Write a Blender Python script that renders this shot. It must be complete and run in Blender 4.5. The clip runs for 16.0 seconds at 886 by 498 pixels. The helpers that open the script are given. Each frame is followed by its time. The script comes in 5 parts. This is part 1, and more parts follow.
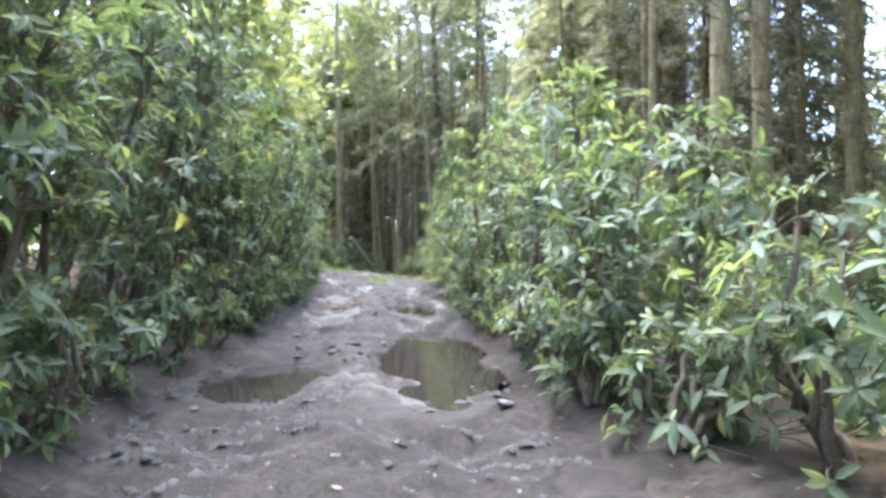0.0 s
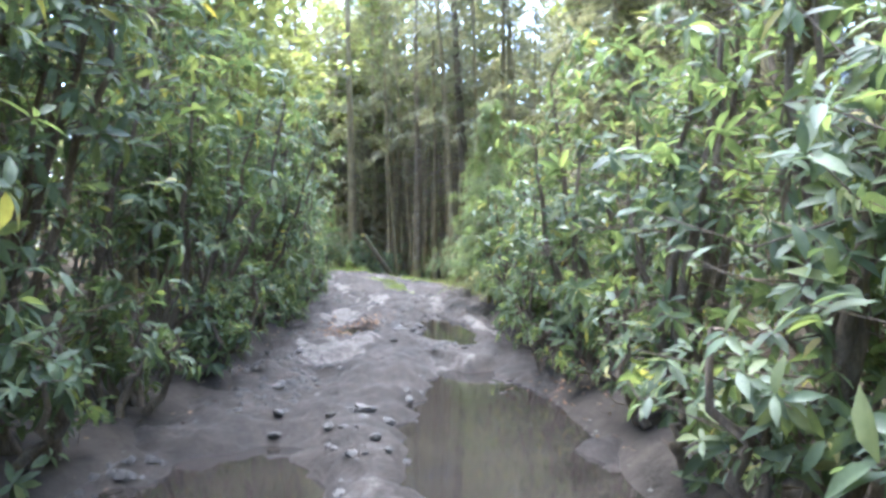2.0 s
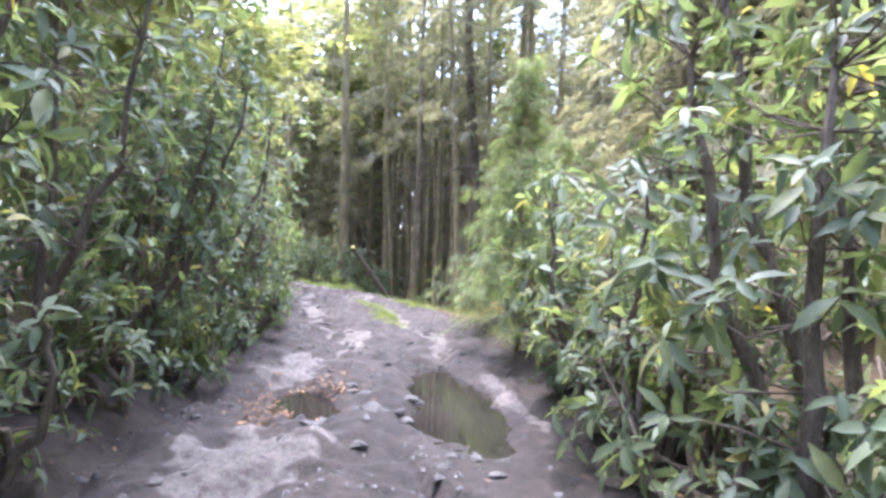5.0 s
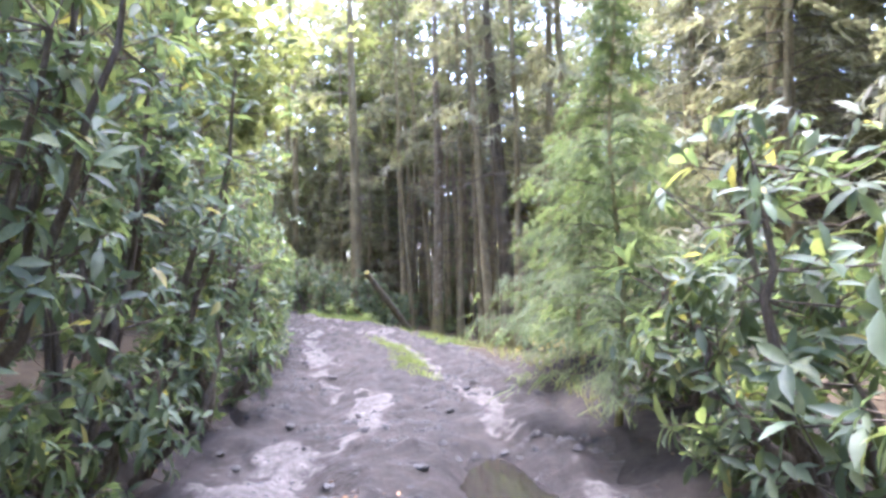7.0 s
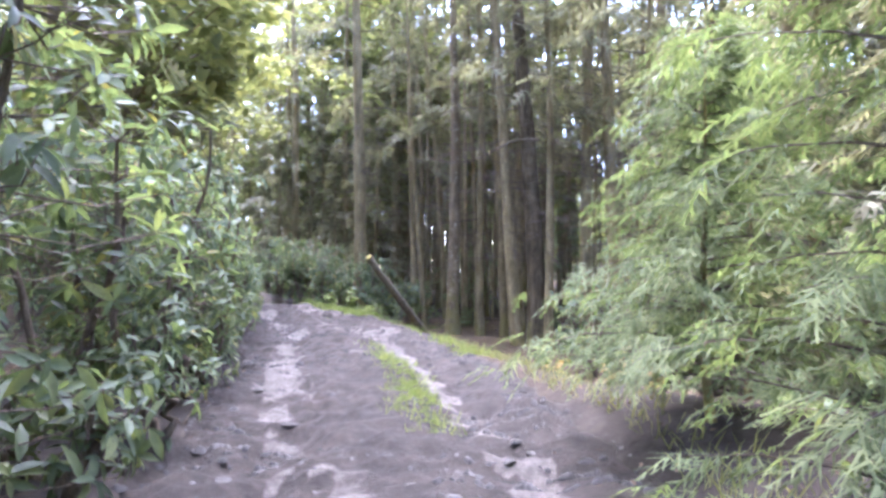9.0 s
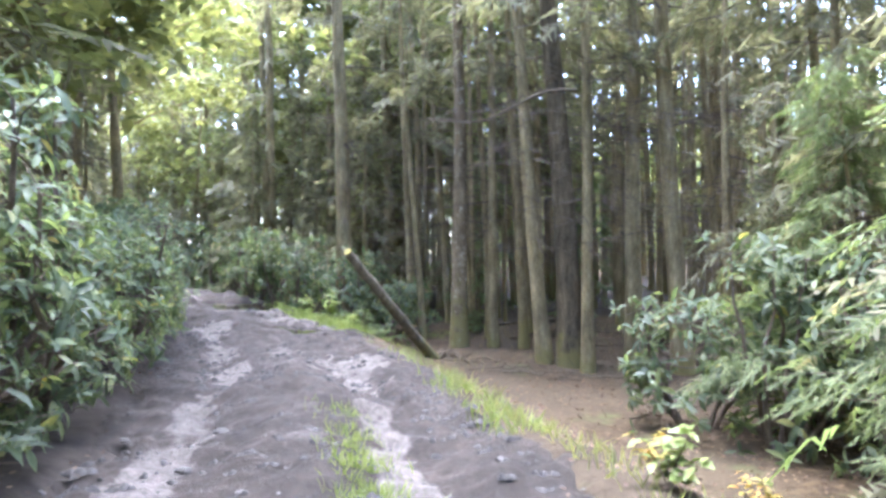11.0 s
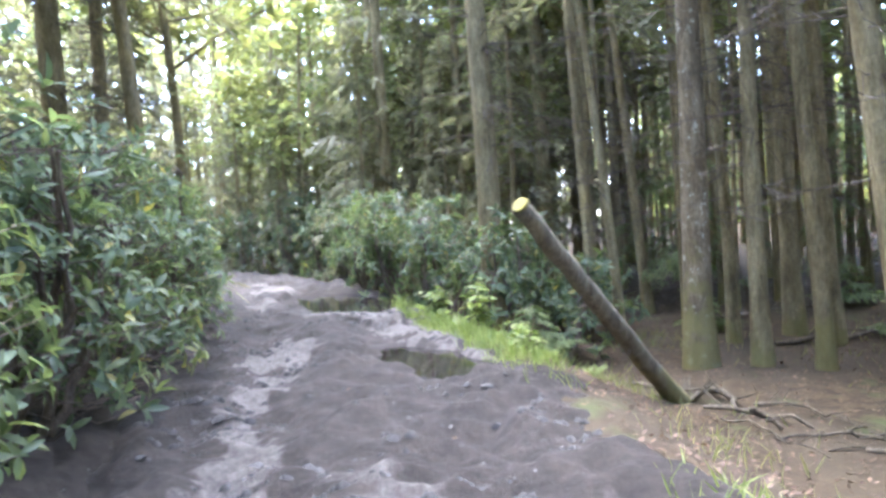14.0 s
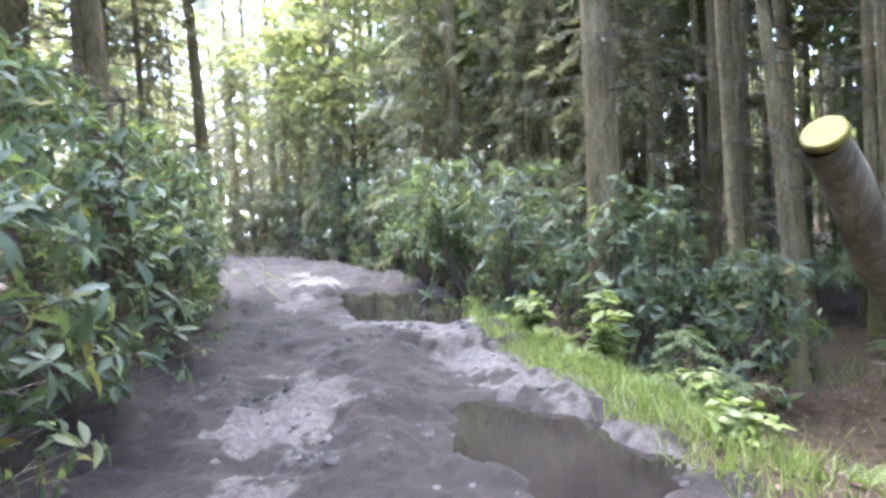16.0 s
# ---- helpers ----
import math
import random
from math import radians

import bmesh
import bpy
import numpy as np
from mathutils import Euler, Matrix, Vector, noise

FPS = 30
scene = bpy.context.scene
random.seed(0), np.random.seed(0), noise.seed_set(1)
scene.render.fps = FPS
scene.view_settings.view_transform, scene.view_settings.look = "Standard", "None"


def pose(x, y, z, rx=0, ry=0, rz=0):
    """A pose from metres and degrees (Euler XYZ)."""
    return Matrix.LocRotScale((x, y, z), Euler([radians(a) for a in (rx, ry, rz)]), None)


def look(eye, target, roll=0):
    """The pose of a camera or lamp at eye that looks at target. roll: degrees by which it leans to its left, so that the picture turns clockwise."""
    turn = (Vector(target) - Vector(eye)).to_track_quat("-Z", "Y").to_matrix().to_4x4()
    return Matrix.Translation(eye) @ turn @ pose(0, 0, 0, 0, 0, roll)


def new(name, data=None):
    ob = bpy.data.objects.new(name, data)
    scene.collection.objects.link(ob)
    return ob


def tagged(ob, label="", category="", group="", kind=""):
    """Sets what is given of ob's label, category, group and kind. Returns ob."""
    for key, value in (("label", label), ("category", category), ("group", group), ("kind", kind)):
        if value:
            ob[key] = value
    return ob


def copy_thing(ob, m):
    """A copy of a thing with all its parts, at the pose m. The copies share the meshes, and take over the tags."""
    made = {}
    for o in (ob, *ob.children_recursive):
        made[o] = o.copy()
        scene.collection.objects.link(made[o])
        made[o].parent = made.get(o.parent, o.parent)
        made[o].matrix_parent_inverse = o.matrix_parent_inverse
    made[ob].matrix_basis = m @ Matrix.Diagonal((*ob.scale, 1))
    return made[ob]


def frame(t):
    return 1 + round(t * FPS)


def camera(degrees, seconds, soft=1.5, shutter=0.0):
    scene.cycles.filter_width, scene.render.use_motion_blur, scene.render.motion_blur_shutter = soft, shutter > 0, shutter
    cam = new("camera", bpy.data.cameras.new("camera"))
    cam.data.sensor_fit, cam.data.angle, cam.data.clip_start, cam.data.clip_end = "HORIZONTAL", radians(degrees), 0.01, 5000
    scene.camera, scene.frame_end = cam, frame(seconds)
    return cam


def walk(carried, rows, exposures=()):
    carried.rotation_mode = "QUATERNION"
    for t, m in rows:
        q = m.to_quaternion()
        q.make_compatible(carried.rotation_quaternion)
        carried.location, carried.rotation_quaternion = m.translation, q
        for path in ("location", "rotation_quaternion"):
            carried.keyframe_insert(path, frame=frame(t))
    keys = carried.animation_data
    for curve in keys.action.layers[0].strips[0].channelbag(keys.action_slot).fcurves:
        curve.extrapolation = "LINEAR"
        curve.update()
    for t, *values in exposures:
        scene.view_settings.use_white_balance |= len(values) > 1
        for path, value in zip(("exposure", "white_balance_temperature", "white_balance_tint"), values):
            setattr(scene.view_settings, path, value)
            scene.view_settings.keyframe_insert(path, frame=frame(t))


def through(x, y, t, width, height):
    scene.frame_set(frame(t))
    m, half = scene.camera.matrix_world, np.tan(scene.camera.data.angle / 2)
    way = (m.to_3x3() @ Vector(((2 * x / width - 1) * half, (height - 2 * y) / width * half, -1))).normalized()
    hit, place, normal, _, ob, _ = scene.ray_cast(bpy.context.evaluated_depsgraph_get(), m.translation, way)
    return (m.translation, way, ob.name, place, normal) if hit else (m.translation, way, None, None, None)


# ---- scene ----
cam = camera(66.7, 16.0, soft=3.0)
PATH = [
    (0, (5.256, 3.406, 1.25), (4.885, 5.371, 1.265), 0.1),
    (0.5, (4.961, 4.214, 1.218), (4.589, 6.179, 1.2), -0.2),
    (1, (4.755, 4.966, 1.273), (4.376, 6.93, 1.237), -0.0),
    (1.5, (4.553, 5.723, 1.303), (4.157, 7.683, 1.267), -0.3),
    (2, (4.295, 6.387, 1.361), (3.886, 8.345, 1.365), -0.0),
    (2.5, (4.039, 7.038, 1.405), (3.602, 8.987, 1.517), 3.9),
    (3, (3.965, 7.754, 1.365), (3.524, 9.7, 1.499), 4.9),
    (3.5, (3.763, 8.434, 1.339), (3.313, 10.378, 1.476), 5.1),
    (4, (3.584, 9.04, 1.362), (3.14, 10.989, 1.424), 4.4),
    (4.2, (3.549, 9.279, 1.381), (3.12, 11.232, 1.423), 3.6),
    (6.3, (2.842, 12.077, 1.484), (2.404, 14.027, 1.551), 0.3),
    (6.5, (2.739, 12.362, 1.489), (2.293, 14.31, 1.582), -0.1),
    (7, (2.452, 13.138, 1.528), (1.995, 15.082, 1.639), -0.6),
    (7.5, (2.141, 13.94, 1.511), (1.649, 15.876, 1.616), 0.5),
    (8, (1.928, 14.748, 1.543), (1.426, 16.682, 1.614), 1.2),
    (8.5, (1.842, 15.528, 1.641), (1.346, 17.464, 1.709), 0.8),
    (9, (1.591, 16.402, 1.609), (1.094, 18.338, 1.676), 0.1),
    (11.3, (0.176, 21.101, 1.787), (-0.317, 23.039, 1.813), -0.7),
    (11.5, (-0.005, 21.527, 1.783), (-0.511, 23.462, 1.805), -1.1),
    (12, (-0.549, 22.622, 1.755), (-1.115, 24.54, 1.774), -1.6),
    (12.5, (-1.025, 23.738, 1.729), (-1.662, 25.633, 1.723), -2.4),
    (13, (-1.527, 24.743, 1.734), (-2.247, 26.608, 1.72), -3.1),
    (13.5, (-1.999, 25.633, 1.737), (-2.787, 27.471, 1.711), -3.4),
    (14, (-2.471, 26.464, 1.72), (-3.318, 28.275, 1.686), -3.6),
    (14.5, (-2.914, 27.232, 1.725), (-3.809, 29.02, 1.682), -3.5),
    (15, (-3.323, 27.938, 1.739), (-4.26, 29.705, 1.685), -3.4),
    (15.5, (-3.77, 28.64, 1.721), (-4.742, 30.387, 1.663), -2.9),
    (16, (-4.28, 29.333, 1.709), (-5.287, 31.06, 1.638), -2.7),
]
EXPOSURES = [(0.0, 3.95, 5280, 10), (3.0, 4.0, 5120, 9), (4.0, 4.1, 5420, 17), (7.0, 4.25, 5250, 25), (9.0, 4.2, 5200, 27), (12.0, 4.38, 5200, 13), (16.0, 4.48, 5150, 16)]
SKY_STRENGTH, SUN_STRENGTH, SUN_ANGLE = 0.15, 0.7, 50.0
walk(cam, [(t, look(e, g, r)) for t, e, g, r in PATH], EXPOSURES)

# ---- world and sun: soft daylight that comes down through a leaf canopy ----
SUN_EL, SUN_AZ = 74.0, -40.0  # height, and degrees from +y towards +x
world = bpy.data.worlds.new("sky")
scene.world = world
world.use_nodes = True
wn = world.node_tree.nodes
sky = wn.new("ShaderNodeTexSky")
sky.sky_type = 'NISHITA'
sky.sun_disc = False
sky.sun_elevation, sky.sun_rotation = radians(SUN_EL), radians(SUN_AZ)
sky.air_density, sky.dust_density, sky.ozone_density = 1.0, 4.0, 1.0
wn["Background"].inputs["Strength"].default_value = SKY_STRENGTH
world.node_tree.links.new(sky.outputs["Color"], wn["Background"].inputs["Color"])
sun = new("sun", bpy.data.lights.new("sun", 'SUN'))
sun.data.energy, sun.data.angle, sun.data.color = SUN_STRENGTH, radians(SUN_ANGLE), (1.0, 0.97, 0.92)
sun.matrix_world = look((20 * math.sin(radians(SUN_AZ)) * math.cos(radians(SUN_EL)), 20 * math.cos(radians(SUN_AZ)) * math.cos(radians(SUN_EL)), 20 * math.sin(radians(SUN_EL))), (0, 0, 0))

# ---- materials ----


class Nodes:
    """A small builder for node materials."""

    def __init__(self, name):
        self.mat = bpy.data.materials.new(name)
        self.mat.use_nodes = True
        self.tree = self.mat.node_tree
        self.bsdf = self.tree.nodes["Principled BSDF"]
        self.out = self.tree.nodes["Material Output"]

    def node(self, kind, **values):
        n = self.tree.nodes.new(kind)
        for key, value in values.items():
            n.inputs[key.replace("_", " ")].default_value = value
        return n

    def link(self, a, b):
        self.tree.links.new(a, b)

    def noise(self, scale, detail=4.0, rough=0.55, stretch=None):
        c = self.node("ShaderNodeTexCoord")
        src = c.outputs["Object"]
        if stretch:
            m = self.node("ShaderNodeMapping")
            m.inputs["Scale"].default_value = stretch
            self.link(src, m.inputs["Vector"])
            src = m.outputs["Vector"]
        n = self.node("ShaderNodeTexNoise", Scale=scale, Detail=detail, Roughness=rough)
        self.link(src, n.inputs["Vector"])
        return n.outputs["Fac"]

    def ramp(self, fac, stops):
        r = self.tree.nodes.new("ShaderNodeValToRGB")
        while len(r.color_ramp.elements) < len(stops):
            r.color_ramp.elements.new(0.5)
        for el, (p, c) in zip(r.color_ramp.elements, stops):
            el.position, el.color = p, (*c, 1)
        self.link(fac, r.inputs["Fac"])
        return r.outputs["Color"]

    def mix(self, fac, a, b, kind='MIX'):
        m = self.tree.nodes.new("ShaderNodeMix")
        m.data_type, m.blend_type = 'RGBA', kind
        f, a_in, b_in = m.inputs[0], m.inputs[6], m.inputs[7]
        for sock, v in ((f, fac), (a_in, a), (b_in, b)):
            if isinstance(v, (int, float)):
                sock.default_value = v
            elif isinstance(v, tuple):
                sock.default_value = (*v, 1)
            else:
                self.link(v, sock)
        return m.outputs[2]

    def bump(self, height, strength, distance):
        b = self.node("ShaderNodeBump", Strength=strength, Distance=distance)
        self.link(height, b.inputs["Height"])
        self.link(b.outputs["Normal"], self.bsdf.inputs["Normal"])
        return b

    def colour(self, c):
        self.link(c, self.bsdf.inputs["Base Color"])


def leaf_material(name, stops, rough, through, spec=0.5, mottling=14.0, glow=(1.4, 1.5, 0.85)):
    """Leaf surface: the tone changes from leaf to leaf, light passes through it."""
    k = Nodes(name)
    geo = k.node("ShaderNodeNewGeometry")
    info = k.node("ShaderNodeObjectInfo")
    add = k.tree.nodes.new("ShaderNodeMath")
    add.operation = 'ADD'
    k.link(geo.outputs["Random Per Island"], add.inputs[0])
    k.link(info.outputs["Random"], add.inputs[1])
    wrap = k.tree.nodes.new("ShaderNodeMath")
    wrap.operation = 'FRACT'
    k.link(add.outputs[0], wrap.inputs[0])
    base = k.ramp(wrap.outputs[0], stops)
    n = k.noise(mottling, 3.0)
    tone = k.ramp(n, [(0.3, (0.72, 0.74, 0.7)), (0.7, (1.15, 1.12, 1.05))])
    c = k.mix(1.0, base, tone, 'MULTIPLY')
    k.colour(c)
    k.bsdf.inputs["Roughness"].default_value = rough
    k.bsdf.inputs["Specular IOR Level"].default_value = spec
    t = k.node("ShaderNodeBsdfTranslucent")
    bright = k.mix(1.0, c, glow, 'MULTIPLY')
    k.link(bright, t.inputs["Color"])
    m = k.node("ShaderNodeMixShader", Fac=through)
    k.link(k.bsdf.outputs[0], m.inputs[1])
    k.link(t.outputs[0], m.inputs[2])
    k.link(m.outputs[0], k.out.inputs["Surface"])
    return k.mat


def bark_material(name, dark, mid, light, scale=6.0, lichen=None, moss=0.0):
    k = Nodes(name)
    plates = k.noise(scale, 6.0, 0.65, (1.0, 1.0, 0.22))
    blot = k.noise(1.6, 3.0)
    c = k.ramp(plates, [(0.28, dark), (0.5, mid), (0.74, light)])
    fine = k.ramp(k.noise(scale * 5, 6.0, 0.7, (1.0, 1.0, 0.4)), [(0.32, (0.62, 0.61, 0.6)), (0.66, (1.25, 1.24, 1.22))])
    c = k.mix(1.0, c, fine, 'MULTIPLY')
    shade = k.ramp(blot, [(0.3, (0.75, 0.75, 0.75)), (0.7, (1.2, 1.17, 1.12))])
    c = k.mix(1.0, c, shade, 'MULTIPLY')
    if lichen:
        spots = k.ramp(k.noise(7.5, 7.0, 0.68), [(0.57, (0, 0, 0)), (0.66, (0.9, 0.9, 0.9))])
        c = k.mix(spots, c, lichen)
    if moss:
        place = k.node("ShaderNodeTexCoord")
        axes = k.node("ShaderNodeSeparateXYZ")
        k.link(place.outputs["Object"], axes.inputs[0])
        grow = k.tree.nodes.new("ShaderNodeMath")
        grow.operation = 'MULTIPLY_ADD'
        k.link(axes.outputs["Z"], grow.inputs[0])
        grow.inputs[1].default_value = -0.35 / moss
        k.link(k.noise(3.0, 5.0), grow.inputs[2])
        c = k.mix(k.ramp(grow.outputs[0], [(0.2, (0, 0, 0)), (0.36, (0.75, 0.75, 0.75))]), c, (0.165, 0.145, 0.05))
    k.colour(c)
    k.bsdf.inputs["Roughness"].default_value = 0.9
    k.bsdf.inputs["Specular IOR Level"].default_value = 0.2
    k.bump(plates, 0.9, 0.03)
    return k.mat


def plain_material(name, a, b, scale, rough, depth=0.01, stretch=None):
    k = Nodes(name)
    n = k.noise(scale, 5.0, 0.6, stretch)
    k.colour(k.ramp(n, [(0.3, a), (0.7, b)]))
    k.bsdf.inputs["Roughness"].default_value = rough
    k.bump(n, 0.6, depth)
    return k.mat


RHODO = leaf_material("rhododendron_leaf", [(0.0, (0.078, 0.105, 0.070)), (0.45, (0.11, 0.145, 0.088)), (0.8, (0.148, 0.182, 0.10)), (0.975, (0.19, 0.215, 0.108)), (1.0, (0.34, 0.29, 0.10))], 0.5, 0.5, 0.34, glow=(1.36, 1.36, 0.68))
RHODO_FRESH = leaf_material("fresh_rhododendron_leaf", [(0.0, (0.115, 0.155, 0.108)), (0.5, (0.155, 0.205, 0.132)), (0.95, (0.205, 0.255, 0.155)), (1.0, (0.40, 0.34, 0.11))], 0.5, 0.48, 0.34, glow=(1.5, 1.45, 0.65))
HEMLOCK = leaf_material("hemlock_needles", [(0.0, (0.14, 0.134, 0.09)), (0.5, (0.188, 0.184, 0.116)), (1.0, (0.24, 0.24, 0.14))], 0.6, 0.55, 0.3, 3.0, (1.3, 1.28, 0.95))
HEMLOCK_YOUNG = leaf_material("young_hemlock_needles", [(0.0, (0.105, 0.132, 0.07)), (0.5, (0.152, 0.184, 0.092)), (1.0, (0.208, 0.238, 0.118))], 0.65, 0.45, 0.2, 3.0)
BROADLEAF = leaf_material("broad_leaf", [(0.0, (0.14, 0.162, 0.072)), (0.5, (0.2, 0.225, 0.10)), (1.0, (0.28, 0.292, 0.135))], 0.5, 0.5, 0.4, 3.0, (1.5, 1.42, 0.85))
GRASS = leaf_material("grass_blade", [(0.0, (0.13, 0.17, 0.052)), (0.5, (0.205, 0.25, 0.078)), (1.0, (0.30, 0.325, 0.125))], 0.5, 0.4, 0.4, 8.0)
YELLOW = leaf_material("yellow_leaf", [(0.0, (0.24, 0.22, 0.06)), (0.5, (0.34, 0.27, 0.065)), (1.0, (0.34, 0.19, 0.06))], 0.5, 0.35, 0.4, 8.0)
DEAD = leaf_material("dead_leaf", [(0.0, (0.06, 0.038, 0.026)), (0.4, (0.11, 0.072, 0.05)), (0.8, (0.145, 0.096, 0.064)), (1.0, (0.2, 0.14, 0.096))], 0.75, 0.1, 0.3, 10.0)
OCHRE = leaf_material("rusty_leaf", [(0.0, (0.09, 0.042, 0.02)), (0.5, (0.16, 0.082, 0.036)), (1.0, (0.25, 0.145, 0.062))], 0.6, 0.1, 0.3, 10.0)
BARK = bark_material("hemlock_bark", (0.088, 0.07, 0.035), (0.215, 0.176, 0.092), (0.355, 0.298, 0.17), moss=0.55)
BARK_DARK = bark_material("dark_scaly_bark", (0.036, 0.028, 0.016), (0.105, 0.084, 0.05), (0.205, 0.17, 0.108), 8.0, moss=0.8)
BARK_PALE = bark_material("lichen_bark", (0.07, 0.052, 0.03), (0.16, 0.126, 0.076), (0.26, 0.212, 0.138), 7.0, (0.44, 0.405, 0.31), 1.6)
LOG_BARK = bark_material("log_bark", (0.075, 0.064, 0.045), (0.16, 0.142, 0.10), (0.26, 0.238, 0.175), 6.0, None, 0.9)
TWIG = bark_material("twig_bark", (0.07, 0.056, 0.042), (0.14, 0.113, 0.086), (0.21, 0.175, 0.138), 14.0)
DEADWOOD = bark_material("dead_wood", (0.04, 0.033, 0.022), (0.095, 0.079, 0.055), (0.17, 0.145, 0.105), 10.0)
CUT = plain_material("mossy_cut_wood", (0.07, 0.06, 0.015), (0.27, 0.225, 0.026), 14.0, 0.8, 0.004)
GRIT = plain_material("wet_grit", (0.03, 0.027, 0.024), (0.11, 0.10, 0.092), 30.0, 0.85, 0.004)
CLOD = plain_material("crumbled_mud", (0.014, 0.012, 0.0105), (0.05, 0.045, 0.04), 3.0, 0.9, 0.01)
STONE = plain_material("stone", (0.03, 0.026, 0.022), (0.10, 0.09, 0.08), 9.0, 0.8, 0.01)


def ground_material():
    k = Nodes("forest_floor")
    big, fine, grit = k.noise(0.5, 5.0), k.noise(7.0, 8.0, 0.7), k.noise(45.0, 4.0, 0.7)
    leaves = k.ramp(fine, [(0.25, (0.017, 0.0118, 0.006)), (0.45, (0.043, 0.03, 0.0155)), (0.6, (0.075, 0.053, 0.028)), (0.78, (0.14, 0.103, 0.06))])
    soil = k.ramp(grit, [(0.3, (0.034, 0.026, 0.015)), (0.7, (0.08, 0.062, 0.037))])
    f = k.ramp(big, [(0.42, (0, 0, 0)), (0.6, (0.75, 0.75, 0.75))])
    c = k.mix(f, leaves, soil)
    moss = k.ramp(k.noise(1.3, 4.0), [(0.6, (0, 0, 0)), (0.74, (0.55, 0.55, 0.55))])
    c = k.mix(moss, c, (0.10, 0.13, 0.04))
    wet = k.node("ShaderNodeAttribute")
    wet.attribute_name = "mud"
    c = k.mix(wet.outputs["Fac"], c, k.ramp(fine, [(0.3, (0.02, 0.017, 0.014)), (0.7, (0.06, 0.05, 0.04))]))
    k.colour(c)
    k.bsdf.inputs["Roughness"].default_value = 0.95
    k.bsdf.inputs["Specular IOR Level"].default_value = 0.15
    k.bump(fine, 0.8, 0.04)
    return k.mat


def road_material():
    k = Nodes("muddy_road")
    big, mid, grit = k.noise(0.9, 5.0, 0.6), k.noise(5.0, 8.0, 0.7), k.noise(60.0, 5.0, 0.75)
    dry = k.ramp(grit, [(0.25, (0.13, 0.118, 0.108)), (0.75, (0.29, 0.268, 0.248))])
    wet = k.ramp(mid, [(0.3, (0.03, 0.0245, 0.0195)), (0.7, (0.085, 0.07, 0.057))])
    att = k.node("ShaderNodeAttribute")
    att.attribute_name = "damp"
    add = k.tree.nodes.new("ShaderNodeMath")
    add.operation = 'ADD'
    sub = k.tree.nodes.new("ShaderNodeMath")
    sub.operation = 'MULTIPLY_ADD'
    k.link(mid, sub.inputs[0])
    sub.inputs[1].default_value, sub.inputs[2].default_value = 0.9, -0.45
    k.link(att.outputs["Fac"], add.inputs[0])
    k.link(sub.outputs[0], add.inputs[1])
    f = k.ramp(add.outputs[0], [(0.28, (0, 0, 0)), (0.54, (1, 1, 1))])
    dry = k.mix(1.0, dry, k.ramp(k.noise(8.0, 7.0, 0.7), [(0.3, (0.55, 0.53, 0.5)), (0.65, (1.15, 1.14, 1.12))]), 'MULTIPLY')
    c = k.mix(f, dry, wet)
    c = k.mix(1.0, c, k.ramp(k.noise(19.0, 6.0, 0.75), [(0.32, (0.68, 0.67, 0.66)), (0.66, (1.22, 1.21, 1.2))]), 'MULTIPLY')
    stain = k.ramp(big, [(0.35, (0.8, 0.78, 0.76)), (0.65, (1.12, 1.1, 1.08))])
    c = k.mix(1.0, c, stain, 'MULTIPLY')
    k.colour(c)
    r = k.ramp(f, [(0.0, (0.88, 0.88, 0.88)), (1.0, (0.68, 0.68, 0.68))])
    k.link(r, k.bsdf.inputs["Roughness"])
    k.bsdf.inputs["Specular IOR Level"].default_value = 0.3
    lumps = k.noise(13.0, 8.0, 0.75)
    h = k.mix(0.3, k.mix(0.55, mid, lumps), grit)
    k.bump(h, 1.0, 0.14)
    return k.mat


def water_material():
    k = Nodes("muddy_water")
    n = k.noise(2.0, 3.0)
    k.colour(k.ramp(n, [(0.3, (0.013, 0.0108, 0.009)), (0.7, (0.028, 0.0235, 0.0195))]))
    k.bsdf.inputs["Roughness"].default_value = 0.06
    k.bsdf.inputs["IOR"].default_value = 1.33
    k.bsdf.inputs["Specular IOR Level"].default_value = 0.4
    k.bump(k.noise(9.0, 2.0), 0.05, 0.01)
    return k.mat


FLOOR, ROAD, WATER = ground_material(), road_material(), water_material()

# ---- mesh helpers ----


def mesh_of(name, verts, faces, mat, smooth=True):
    """A mesh from an (n, 3) array of points and an (m, k) array of faces."""
    me = bpy.data.meshes.new(name)
    verts, faces = np.asarray(verts, np.float32), np.asarray(faces, np.int32)
    k = faces.shape[1]
    me.vertices.add(len(verts))
    me.vertices.foreach_set("co", verts.ravel())
    me.loops.add(faces.size)
    me.loops.foreach_set("vertex_index", faces.ravel())
    me.polygons.add(len(faces))
    me.polygons.foreach_set("loop_start", np.arange(0, faces.size, k, dtype=np.int32))
    me.update(calc_edges=True)
    if smooth:
        me.polygons.foreach_set("use_smooth", np.ones(len(faces), bool))
    me.materials.append(mat)
    me.validate()
    return me


def part(name, me, parent, label="", kind=""):
    ob = new(name, me)
    ob.parent = parent
    return tagged(ob, label, kind=kind)


